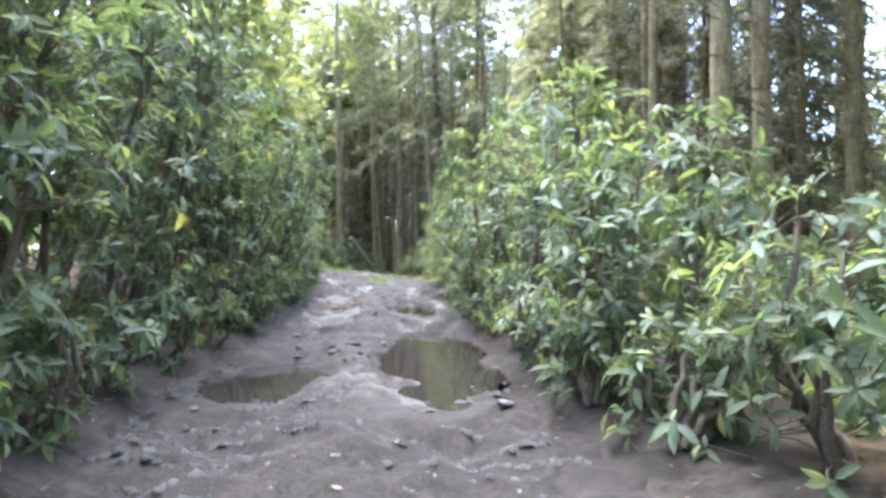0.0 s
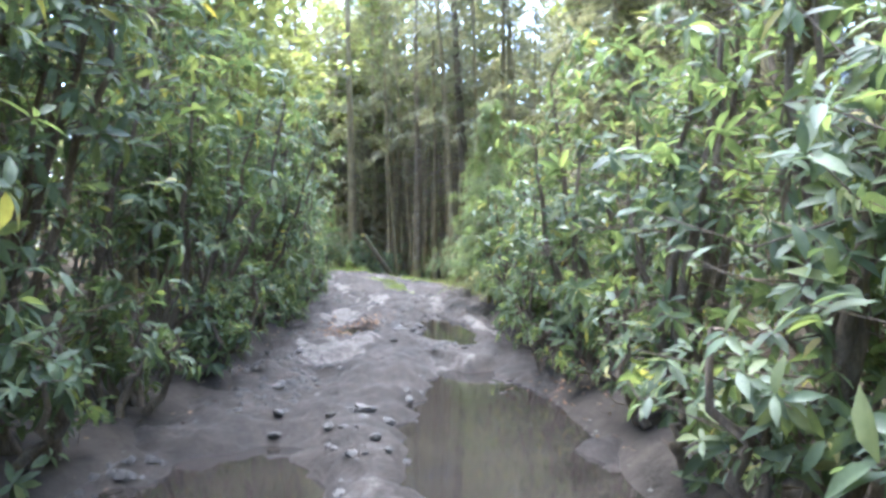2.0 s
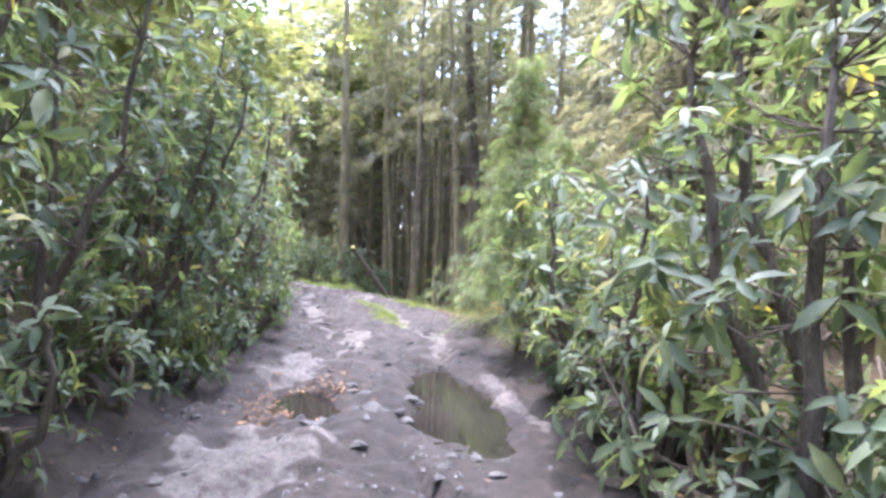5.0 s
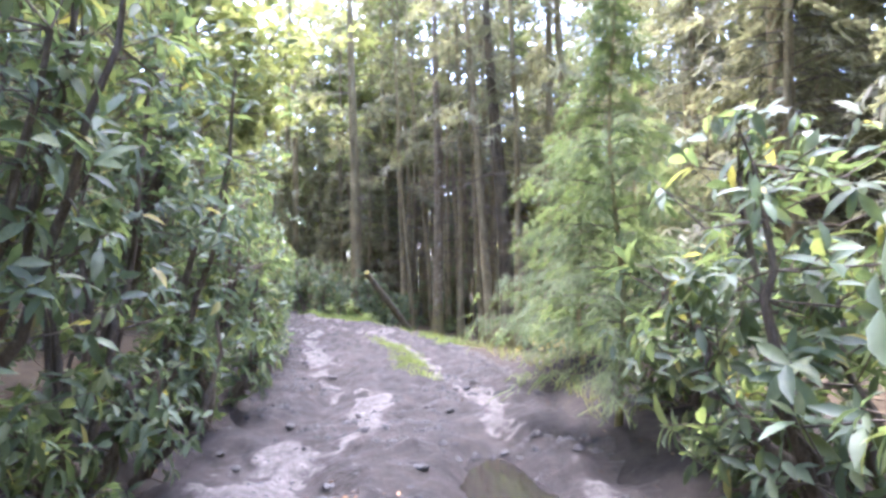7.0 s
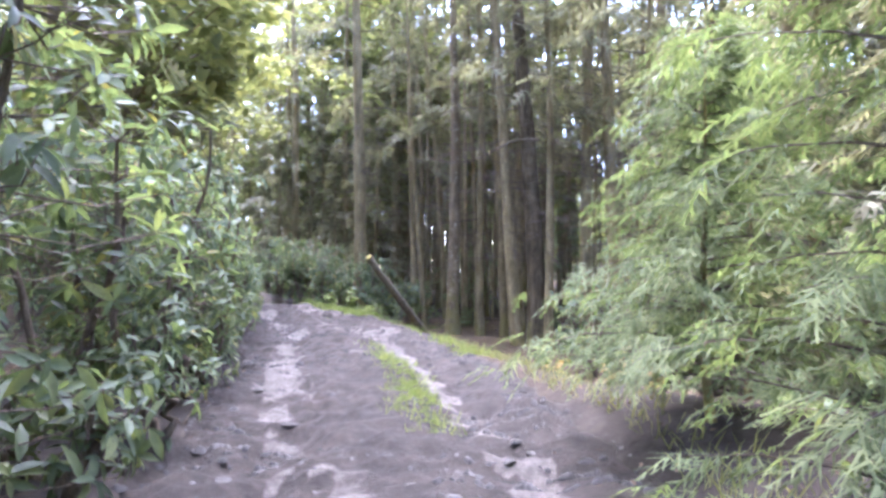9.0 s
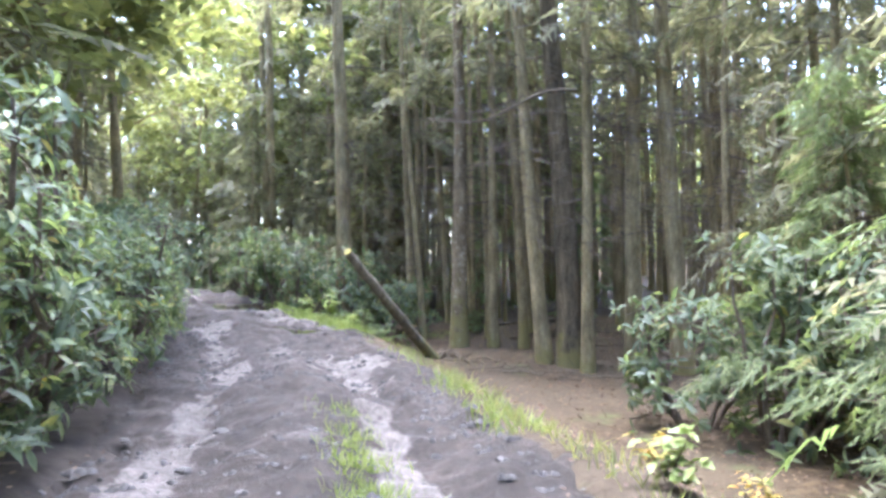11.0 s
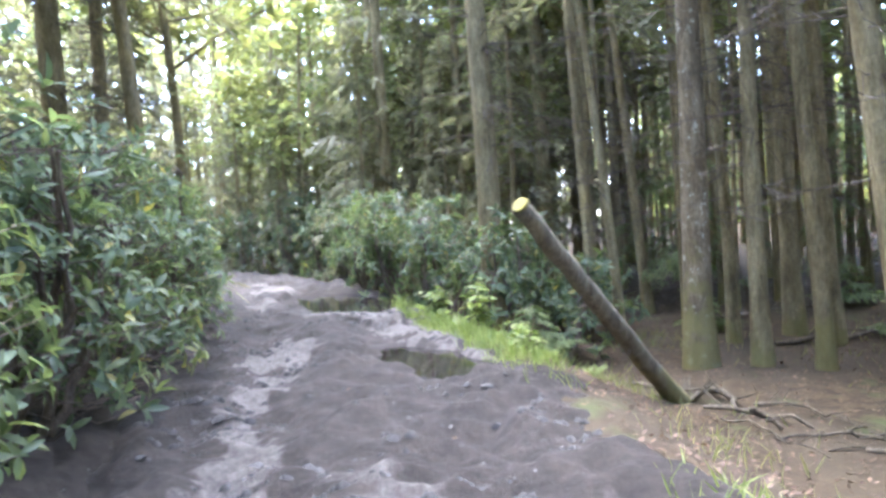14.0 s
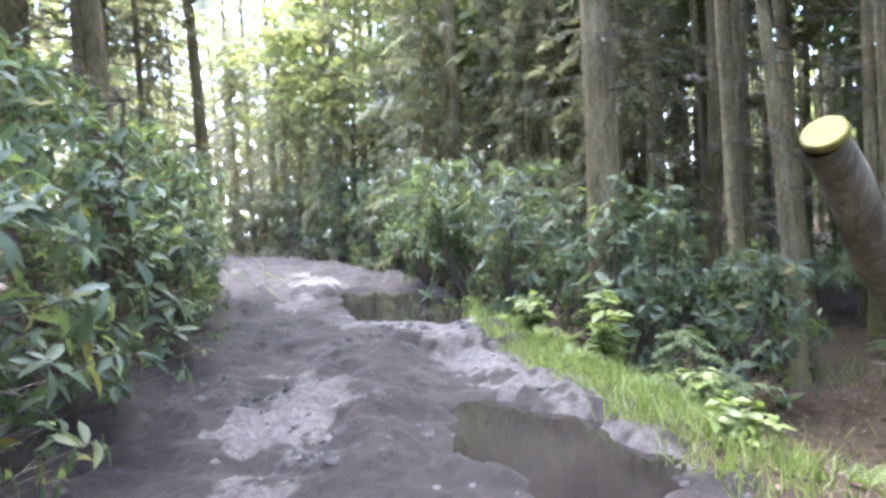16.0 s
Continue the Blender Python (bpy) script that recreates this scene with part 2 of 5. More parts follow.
class Soup:
    """Gathers many pieces of quads for one mesh."""

    def __init__(self):
        self.v, self.f, self.n = [], [], 0

    def add(self, v, f):
        self.v.append(np.asarray(v, float))
        self.f.append(np.asarray(f) + self.n)
        self.n += len(v)

    def many(self, template, faces, frames, origins, scales):
        """Copies of a template: frames (n, 3, 3) with columns x, y, z; origins (n, 3); scales (n,) or (n, 3)."""
        n, k = len(origins), len(template)
        s = np.asarray(scales, float)
        s = s[:, None, None] if s.ndim == 1 else s[:, None, :]
        v = np.einsum("nij,nkj->nki", frames, template[None] * s) + origins[:, None]
        f = faces[None] + (np.arange(n) * k)[:, None, None]
        self.add(v.reshape(-1, 3), f.reshape(-1, faces.shape[1]))

    def mesh(self, name, mat, smooth=True):
        return mesh_of(name, np.concatenate(self.v), np.concatenate(self.f), mat, smooth)


def unit(a):
    a = np.asarray(a, float)
    return a / np.maximum(np.linalg.norm(a, axis=-1, keepdims=True), 1e-9)


def frames_along(way, up):
    """Frames whose y axis runs along way and whose z axis is near up."""
    y = unit(way)
    x = unit(np.cross(y, up))
    z = np.cross(x, y)
    return np.stack([x, y, z], -1)


def tube(points, radii, sides=7, wobble=0.0, r=None):
    """A tapered tube of quads along points."""
    p = np.asarray(points, float)
    radii = np.asarray(radii, float)
    way = unit(np.gradient(p, axis=0))
    ref = np.where(np.abs(way[:, 2:3]) > 0.9, [[1.0, 0, 0]], [[0, 0, 1.0]])
    a = unit(np.cross(way, ref))
    for i in range(1, len(p)):
        a[i] = a[i - 1] - way[i] * (a[i - 1] @ way[i])
        a[i] /= np.linalg.norm(a[i])
    b = np.cross(way, a)
    ang = np.linspace(0, 2 * np.pi, sides, endpoint=False)
    rad = np.repeat(radii[:, None], sides, 1)
    if wobble and r is not None:
        rad = rad * (1 + wobble * r.uniform(-1, 1, rad.shape))
    ring = a[:, None] * np.cos(ang)[None, :, None] + b[:, None] * np.sin(ang)[None, :, None]
    v = (p[:, None] + ring * rad[..., None]).reshape(-1, 3)
    i, j = np.meshgrid(np.arange(len(p) - 1), np.arange(sides), indexing="ij")
    j2 = (j + 1) % sides
    f = np.stack([i * sides + j, i * sides + j2, (i + 1) * sides + j2, (i + 1) * sides + j], -1).reshape(-1, 4)
    return v, f


def value_noise(x, y, seed):
    """Smooth noise from 0 to 1 over a plane."""
    xi, yi = np.floor(x).astype(np.int64), np.floor(y).astype(np.int64)
    fx, fy = x - xi, y - yi
    fx, fy = fx * fx * (3 - 2 * fx), fy * fy * (3 - 2 * fy)

    def corner(a, b):
        h = (a * 374761393 + b * 668265263 + seed * 1442695041) & 0x7FFFFFFF
        h = ((h ^ (h >> 13)) * 1274126177) & 0x7FFFFFFF
        return ((h ^ (h >> 16)) & 0xFFFF) / 65535.0

    return (corner(xi, yi) * (1 - fx) + corner(xi + 1, yi) * fx) * (1 - fy) + (corner(xi, yi + 1) * (1 - fx) + corner(xi + 1, yi + 1) * fx) * fy


# ---- the lie of the land ----
LINE = np.array([(10.0, -30), (8.6, -14), (7.4, -7), (6.1, -1), (5.1, 3.4), (4.3, 6), (3.3, 9), (2.6, 12), (1.9, 14.7), (1.25, 17), (0.0, 21.1), (-0.65, 22.6), (-1.6, 24.7),
                 (-2.6, 26.5), (-3.5, 28), (-4.5, 29.5), (-6.2, 32.0), (-8.3, 34.6), (-10.7, 37.3), (-13.8, 40.0), (-18, 42.4), (-24, 44.2), (-34, 45), (-50, 45)])


def smooth_line(p, step=0.2):
    out = []
    for i in range(len(p) - 1):
        p0, p1, p2, p3 = p[max(i - 1, 0)], p[i], p[i + 1], p[min(i + 2, len(p) - 1)]
        n = max(2, int(np.linalg.norm(p2 - p1) / step))
        for t in np.arange(n) / n:
            out.append(0.5 * (2 * p1 + (p2 - p0) * t + (2 * p0 - 5 * p1 + 4 * p2 - p3) * t**2 + (3 * p1 - p0 - 3 * p2 + p3) * t**3))
    return np.array(out + [p[-1]])


ROAD_LINE = smooth_line(LINE)
ROAD_WAY = unit(np.gradient(ROAD_LINE, axis=0))


def road_height(y):
    return np.interp(y, [-30, 4, 8, 11, 14, 17, 20, 24, 28, 33, 37, 41, 50, 60], [-0.1, -0.06, 0.0, 0.06, 0.18, 0.22, 0.32, 0.42, 0.42, 0.46, 0.5, 0.75, 1.2, 1.5])


def offset(x, y):
    """The distance from the middle of the road, to its right, and the place along it."""
    x, y = np.asarray(x, float), np.asarray(y, float)
    flat = np.stack([x.ravel(), y.ravel()], -1)
    best = np.empty(len(flat), int)
    coarse = ROAD_LINE[::3]
    for a in range(0, len(flat), 20000):
        q = flat[a:a + 20000]
        best[a:a + 20000] = ((q[:, None] - coarse[None]) ** 2).sum(-1).argmin(1) * 3
    best = best.clip(0, len(ROAD_LINE) - 1)
    d = flat - ROAD_LINE[best]
    w = ROAD_WAY[best]
    side = d[:, 0] * w[:, 1] - d[:, 1] * w[:, 0]
    dist = np.sign(side) * np.linalg.norm(d, axis=-1)
    near = np.abs(side) > 0.8 * np.abs(dist)
    dist = np.where(near, side, dist)
    return dist.reshape(x.shape), best.reshape(x.shape)


def smoothstep(a, b, x):
    t = np.clip((x - a) / (b - a), 0, 1)
    return t * t * (3 - 2 * t)


# hollows that hold water: x, y, half length, half width, turn, depth
PUDDLES = [(2.35, 9.7, 1.15, 0.66, 15, 0.15), (3.6, 11.6, 2.7, 0.8, 14, 0.17), (2.15, 16.6, 2.1, 0.46, 19, 0.14), (0.95, 16.0, 0.95, 0.34, 35, 0.11),
           (-5.75, 32.95, 1.15, 0.5, 44, 0.2), (-10.55, 38.6, 3.2, 1.25, 46, 0.36)]
# patches of pale dry sand on the track: x, y, half length, half width, turn
PALE = [(-8.8, 36.35, 0.8, 1.0, 44), (-7.4, 35.2, 2.0, 0.5, 48), (-7.9, 33.1, 1.0, 0.45, 40), (-11.9, 37.6, 0.8, 0.4, 50), (-3.1, 29.1, 0.7, 0.5, 34), (-5.9, 33.75, 1.7, 0.4, 44), (-7.7, 32.8, 0.8, 0.4, 10), (-6.3, 30.9, 1.0, 0.35, 34), (-13.3, 39.7, 1.5, 0.55, 52), (4.1, 9.5, 0.65, 0.6, 0), (1.3, 14.2, 0.8, 0.5, 10), (0.2, 17.2, 0.9, 0.4, 12),
        (-1.0, 24.8, 4.2, 0.2, 26), (-2.4, 24.0, 4.0, 0.24, 27), (-3.2, 29.2, 1.7, 0.4, 32), (-5.0, 28.9, 2.0, 0.26, 34), (4.45, 12.2, 1.8, 0.16, 14), (2.65, 16.9, 1.6, 0.13, 19), (2.7, 13.7, 0.5, 0.4, 0), (0.2, 19.6, 1.4, 0.22, 15), (1.3, 19.8, 1.6, 0.2, 15)]


# dark wet mud that holds no water: x, y, half length, half width, turn
SODDEN = [(-8.5, 34.7, 1.0, 0.6, 44), (-7.2, 33.6, 0.6, 0.4, 40), (-3.9, 30.2, 1.2, 0.45, 34), (-0.5, 22.4, 2.6, 0.34, 22), (1.5, 17.8, 2.2, 0.4, 17), (2.9, 12.6, 1.4, 0.35, 14), (-5.9, 30.9, 0.8, 0.5, 36)]


def water_level(y):
    return float(road_height(y)) - 0.055


def road_top(x, y, dist):
    """Height of the driven surface: two ruts, a crown, bumps and hollows."""
    z = road_height(y)
    z = z - 0.06 * np.exp(-((dist + 0.78) / 0.3) ** 2) - 0.07 * np.exp(-((dist - 0.78) / 0.32) ** 2) + 0.05 * np.exp(-(dist / 0.4) ** 2)
    z = z + 0.09 * (value_noise(x * 1.1, y * 1.1, 3) - 0.5) + 0.11 * (value_noise(x * 3.1, y * 3.1, 4) - 0.5) + 0.05 * (value_noise(x * 7, y * 7, 5) - 0.5) + 0.03 * (value_noise(x * 14, y * 14, 6) - 0.5)
    z = z + 0.1 * (0.45 - np.abs(2 * value_noise(x * 2.4 + 3, y * 2.4, 7) - 1)) + 0.04 * (0.45 - np.abs(2 * value_noise(x * 5.5, y * 5.5 + 2, 8) - 1))
    for px, py, a, b, turn, deep in PUDDLES:
        c, s = math.cos(radians(turn)), math.sin(radians(turn))
        u, v = -(x - px) * s + (y - py) * c, (x - px) * c + (y - py) * s
        wob = 0.35 * (value_noise(x * 2.3, y * 2.3, 11) - 0.5)
        q = np.sqrt((u / a) ** 2 + (v / b) ** 2) + wob
        z = z - deep * (1 - smoothstep(0.55, 1.1, q))
        rim = water_level(py) - 0.3 * (1 - smoothstep(0.62, 1.02, q)) + 0.03 * smoothstep(1.0, 1.15, q) - 6.0 * smoothstep(1.3, 2.2, q)
        z = np.maximum(z, rim)
    return z


def ground_height(x, y, dist=None):
    x, y = np.asarray(x, float), np.asarray(y, float)
    if dist is None:
        dist, _ = offset(x, y)
    z = road_height(y)
    left = smoothstep(1.2, 2.4, -dist) * 0.2 + smoothstep(3, 30, -dist) * 0.8
    low = smoothstep(21, 27, y)
    right = smoothstep(1.3, 2.3, dist) * 0.22 * (1 - low) - low * smoothstep(1.4, 3.9, dist) * 0.87 + smoothstep(16, 70, dist) * 1.2
    z = z + left + right
    z = z + 0.16 * (value_noise(x * 0.45, y * 0.45, 21) - 0.5) * smoothstep(1.2, 2.5, np.abs(dist)) + 0.07 * (value_noise(x * 1.7, y * 1.7, 22) - 0.5)
    z = z + 2.5 * (value_noise(x * 0.03, y * 0.03, 23) - 0.5) * smoothstep(15, 60, np.abs(dist))
    return z - 0.16 * (1 - smoothstep(1.35, 1.75, np.abs(dist)))


def gz(x, y):
    return float(ground_height(np.array([x]), np.array([y]))[0])


def spaced(a, b, step, reach, grow=1.25):
    fine = np.arange(a, b + step / 2, step)
    out, s = [], step
    while sum(out) < reach:
        s *= grow
        out.append(s)
    far = np.cumsum(out)
    return np.concatenate([a - far[::-1], fine, b + far])


gx, gy = spaced(-17, 9, 0.17, 500), spaced(2, 46, 0.17, 500)
X, Y = np.meshgrid(gx, gy, indexing="ij")
Z = ground_height(X, Y)
i, j = np.meshgrid(np.arange(len(gx) - 1), np.arange(len(gy) - 1), indexing="ij")
quads = np.stack([i * len(gy) + j, (i + 1) * len(gy) + j, (i + 1) * len(gy) + j + 1, i * len(gy) + j + 1], -1).reshape(-1, 4)
ground = new("ground", mesh_of("ground", np.stack([X, Y, Z], -1).reshape(-1, 3), quads, FLOOR))
side, _ = offset(X, Y)
mud = (1 - smoothstep(2.2, 3.4, np.abs(side) + 1.2 * (value_noise(X * 1.3, Y * 1.3, 25) - 0.5))) * np.where(side < 0, 1.0, 1 - 0.75 * smoothstep(22, 25, Y) * (1 - smoothstep(35.5, 37, Y)))
att = ground.data.attributes.new("mud", 'FLOAT', 'POINT')
att.data.foreach_set("value", mud.ravel().astype(np.float32))
tagged(ground, "brown forest floor of leaf litter, moss and bare soil", "forest floor", kind="structure")

# the road: a strip across which ruts and hollows run
ROAD_ACROSS = np.concatenate([np.linspace(-2.1, 2.1, 79)])
strip = smooth_line(LINE[2:-2], 0.06)
way = unit(np.gradient(strip, axis=0))
RX = strip[:, 0:1] + way[:, 1:2] * ROAD_ACROSS
RY = strip[:, 1:2] - way[:, 0:1] * ROAD_ACROSS
DD = np.repeat(ROAD_ACROSS[None], len(strip), 0)
edge = 1.75 + 0.5 * (value_noise(RX * 0.9, RY * 0.9, 31) - 0.5) + 0.25 * (value_noise(RX * 3.5, RY * 3.5, 32) - 0.5)
RZ = road_top(RX, RY, DD)
sink = smoothstep(-0.35, 0.25, np.abs(DD) - edge)
RZ = RZ * (1 - sink) + (ground_height(RX, RY, DD) - 0.05) * sink
i, j = np.meshgrid(np.arange(len(strip) - 1), np.arange(len(ROAD_ACROSS) - 1), indexing="ij")
m = len(ROAD_ACROSS)
quads = np.stack([i * m + j, i * m + j + 1, (i + 1) * m + j + 1, (i + 1) * m + j], -1).reshape(-1, 4)
road_mesh = mesh_of("road", np.stack([RX, RY, RZ], -1).reshape(-1, 3), quads, ROAD)
low_lying = (road_height(RY) - RZ)
damp = np.clip(0.92 + 1.3 * (low_lying - 0.01) + 0.6 * (value_noise(RX * 0.7, RY * 0.7, 41) - 0.5) + 0.55 * (value_noise(RX * 2.2, RY * 2.2, 42) - 0.5) + 0.9 * smoothstep(0.95, 1.4, np.abs(DD) + 0.5 * (value_noise(RX * 1.6, RY * 1.6, 45) - 0.5)), 0, 1.15)
for px, py, pa, pb, turn, wetter in [(*p, -0.95) for p in PALE] + [(*p, 0.8) for p in SODDEN]:
    c, s = math.cos(radians(turn)), math.sin(radians(turn))
    q = np.sqrt(((-(RX - px) * s + (RY - py) * c) / pa) ** 2 + (((RX - px) * c + (RY - py) * s) / pb) ** 2) + 1.0 * (value_noise(RX * 3, RY * 3, 43) - 0.5) + 0.9 * (value_noise(RX * 9, RY * 9, 44) - 0.5) + 0.5 * (value_noise(RX * 17, RY * 17, 46) - 0.5)
    damp = np.clip(damp + wetter * (1 - smoothstep(0.3, 1.3, q)), 0, 1.15)
att = road_mesh.attributes.new("damp", 'FLOAT', 'POINT')
att.data.foreach_set("value", damp.ravel().astype(np.float32))
road = tagged(new("road", road_mesh), "rutted dirt track of pale mud, grit and wet hollows", "dirt road", kind="structure")

for px, py, a, b, turn, deep in PUDDLES:
    reach, step = max(a, b) * 1.35, 0.05
    u = np.arange(-reach, reach, step)
    WX, WY = np.meshgrid(px + u, py + u, indexing="ij")
    d, _ = offset(WX, WY)
    c, s = math.cos(radians(turn)), math.sin(radians(turn))
    q = np.sqrt(((-(WX - px) * s + (WY - py) * c) / a) ** 2 + (((WX - px) * c + (WY - py) * s) / b) ** 2) + 0.35 * (value_noise(WX * 2.3, WY * 2.3, 11) - 0.5)
    inside = q < 1.12
    bed = road_top(WX, WY, d)
    top = water_level(py)
    wet_cell = inside & (bed < top + 0.012)
    cell = wet_cell[:-1, :-1] | wet_cell[1:, :-1] | wet_cell[:-1, 1:] | wet_cell[1:, 1:]
    ii, jj = np.nonzero(cell)
    m = len(u)
    f = np.stack([ii * m + jj, (ii + 1) * m + jj, (ii + 1) * m + jj + 1, ii * m + jj + 1], -1)
    keep, f = np.unique(f, return_inverse=True)
    v = np.stack([WX, WY, np.full(WX.shape, top)], -1).reshape(-1, 3)[keep]
    tagged(new("water", mesh_of("water", v, f.reshape(-1, 4), WATER)), "shallow brown puddle standing in a rut of the track", "puddle", kind="structure")


def surface(x, y):
    """Height of whatever is on top there, road or ground."""
    x, y = np.atleast_1d(np.asarray(x, float)), np.atleast_1d(np.asarray(y, float))
    d, _ = offset(x, y)
    return np.where(np.abs(d) < 1.5, np.maximum(road_top(x, y, d), ground_height(x, y, d)), ground_height(x, y, d))


# ---- leaves ----
def blade(length_steps, widths, droop, fold):
    """A leaf along +y, unit long: a midrib with two halves."""
    ys = np.linspace(0, 1, length_steps)
    w = np.asarray(widths, float)
    z = -droop * ys**2
    v = np.concatenate([np.stack([-w, ys, z + fold * w], -1), np.stack([0 * w, ys, z], -1), np.stack([w, ys, z + fold * w], -1)])
    n = length_steps
    f = []
    for k in range(n - 1):
        f += [(k, n + k, n + k + 1, k + 1), (n + k, 2 * n + k, 2 * n + k + 1, n + k + 1)]
    return v, np.array(f)


RH_LEAF, RH_FACES = blade(4, [0.02, 0.15, 0.15, 0.012], 0.28, 0.35)
RH_SMALL, RH_SMALL_FACES = blade(3, [0.03, 0.17, 0.012], 0.25, 0.3)
BROAD_LEAF, BROAD_FACES = blade(3, [0.04, 0.3, 0.03], 0.2, 0.2)
THIN_LEAF, THIN_FACES = np.array([(0, 0, 0), (-0.28, 0.5, 0.03), (0, 1, -0.18), (0, 0.5, -0.06), (0.28, 0.5, 0.03)]), np.array([(0, 3, 2, 1), (0, 4, 2, 3)])
LITTER_LEAF, LITTER_FACES = blade(3, [0.06, 0.3, 0.05], -0.25, 0.3)


def whorls(tips, ways, r, count=(5, 10), length=(0.10, 0.17), droop=(0.05, 0.6)):
    """Leaf origins, frames and lengths for loose, drooping rosettes at the ends of shoots."""
    o, w, s, up = [], [], [], []
    for tip, along in zip(tips, ways):
        n = r.integers(*count)
        along = unit(along)
        a = unit(np.cross(along, [0.3, 0.5, 0.81]))
        b = np.cross(along, a)
        ph = r.uniform(0, 6.28)
        open_ = r.uniform(0.75, 1.7)
        hang = r.uniform(*droop)
        size = r.uniform(*length)
        for k in range(n):
            t = ph + k * 2.4 + r.normal(0, 0.3)
            e = open_ + r.normal(0, 0.28)
            o.append(tip - along * (0.012 * k * r.uniform(0.5, 1.5)) + r.normal(0, 0.006, 3))
            w.append((a * math.cos(t) + b * math.sin(t)) * math.sin(e) + along * math.cos(e) - np.array([0, 0, hang * r.uniform(0.6, 1.4)]))
            up.append(along + r.normal(0, 0.32, 3) + np.array([0, 0, 0.3]))
            s.append(size * r.uniform(0.6, 1.2))
    return np.array(o), frames_along(np.array(w), unit(np.array(up))), np.array(s)


LEAF_MESHES = []
for k in range(3):
    v, f = blade(6, [0.02, 0.11, 0.16, 0.165, 0.11, 0.01], 0.2 + 0.12 * k, 0.3)
    for mat in (RHODO, RHODO_FRESH):
        LEAF_MESHES.append(mesh_of("leaf", v, f, mat))


def rhododendron(x, y, tall, wide, seed, shoots=150, single=0, fresh=0.4, length=(0.13, 0.21), lean=(0, 0), label="", low=0.02, coarse=False, thick=0.038, droop=(0.05, 0.6), lobes=3):
    """An evergreen shrub: crooked stems that fork, with leaf rosettes at the ends of the shoots."""
    r = np.random.default_rng(seed)
    z = gz(x, y) - 0.03
    root = tagged(new("rhododendron"), label or "rhododendron bush with leathery dark green leaves on crooked stems", "bush", "roadside rhododendrons")
    root.location = (x, y, z)
    stems = Soup()
    limbs = []
    for k in range(r.integers(6, 9)):
        t = r.uniform(0, 6.28)
        rad = wide * r.uniform(0.25, 0.85)
        top = np.array([math.cos(t) * rad + lean[0], math.sin(t) * rad + lean[1], tall * r.uniform(0.5, 1.02)])
        base = np.array([math.cos(t) * 0.16, math.sin(t) * 0.16, 0])
        u = np.linspace(0, 1, 9)[:, None]
        p = base * (1 - u) + top * u
        p[:, :2] += (np.sin(u * 3.0 + t) * 0.12 * wide)
        p += r.normal(0, 0.035, p.shape) * np.sin(u * np.pi)
        one = Soup()
        one.add(*tube(p, np.linspace(thick, 0.3 * thick, 9), 6, 0.08, r))
        part("stem", one.mesh("stem", TWIG), root, "crooked brown stem")
        limbs.append(p)
    tips, ways = [], []
    allp = np.concatenate(limbs)
    for k in range(shoots):
        # shoot ends fill a lumpy dome, densest near its skin
        t, q = r.uniform(0, 6.28), r.uniform(low, 1.0)
        lump = 0.82 + 0.36 * value_noise(np.array([t * 1.6 + seed]), np.array([q * 3.0]), seed)[0]
        prof = math.sqrt(max(0.03, 1 - max(0, (q - 0.45) / 0.58) ** 2)) * (0.86 + 0.14 * min(1, q / 0.35))
        rad = wide * prof * lump * (1 - 0.55 * r.random() ** 1.8)
        tip = np.array([math.cos(t) * rad + lean[0] * q, math.sin(t) * rad + lean[1] * q, tall * q * (0.86 + 0.2 * lump - 0.06)])
        if k % 5 < lobes:
            # the rest gathers in lobes along the outer half of a stem, with gaps between them
            limb = limbs[r.integers(0, len(limbs))]
            core = limb[r.choice([4, 5, 6, 7, 8, 8])]
            way = unit(r.normal(0, 1, 3) + [0, 0, 0.35])
            tip = core + way * wide * r.uniform(0.16, 0.5) * [1, 1, 0.75]
            tip[2] = max(tip[2], 0.12)
            t, q = math.atan2(tip[1], tip[0]), min(1.0, tip[2] / tall)
        d = ((allp - tip) * [1, 1, 1.3])
        d = (d**2).sum(1) + np.where(allp[:, 2] > tip[2], 0.5, 0)
        src = allp[d.argmin()]
        mid = (src + tip) / 2 + r.normal(0, 0.05, 3) - [0, 0, 0.05]
        if np.linalg.norm(src - tip) < 1.3:
            stems.add(*tube([src, mid, tip], [0.0065, 0.005, 0.003], 3))
        out = unit(np.array([math.cos(t), math.sin(t), 0.3 + 0.9 * q]) + r.normal(0, 0.3, 3))
        tips.append(tip)
        ways.append(out)
    part("twig", stems.mesh("twig", TWIG), root, "thin forking twigs", "stuff")
    o, fr, s = whorls(tips, ways, r, length=length, droop=droop)
    pick = np.zeros(len(o), bool)
    if single:
        pick[r.permutation(len(o))[:single]] = True
    is_new = r.random(len(o)) < fresh * (o[:, 2] / tall).clip(0, 1)
    for sel, mat, lab in ((~pick & ~is_new, RHODO, "leathery dark green leaves"), (~pick & is_new, RHODO_FRESH, "fresh lighter green leaves")):
        if sel.any():
            soup = Soup()
            soup.many(*((RH_SMALL, RH_SMALL_FACES) if coarse else (RH_LEAF, RH_FACES)), fr[sel], o[sel], s[sel])
            part("leaves", soup.mesh("leaves", mat), root, lab, "stuff")
    for k in np.nonzero(pick)[0]:
        ob = part("leaf", LEAF_MESHES[2 * (k % 3) + int(is_new[k])], root)
        mat4 = Matrix([[*fr[k][a], 0] for a in range(3)] + [[0, 0, 0, 1]])
        ob.matrix_basis = Matrix.Translation(o[k]) @ mat4 @ Matrix.Diagonal((s[k], s[k], s[k], 1))
    return root


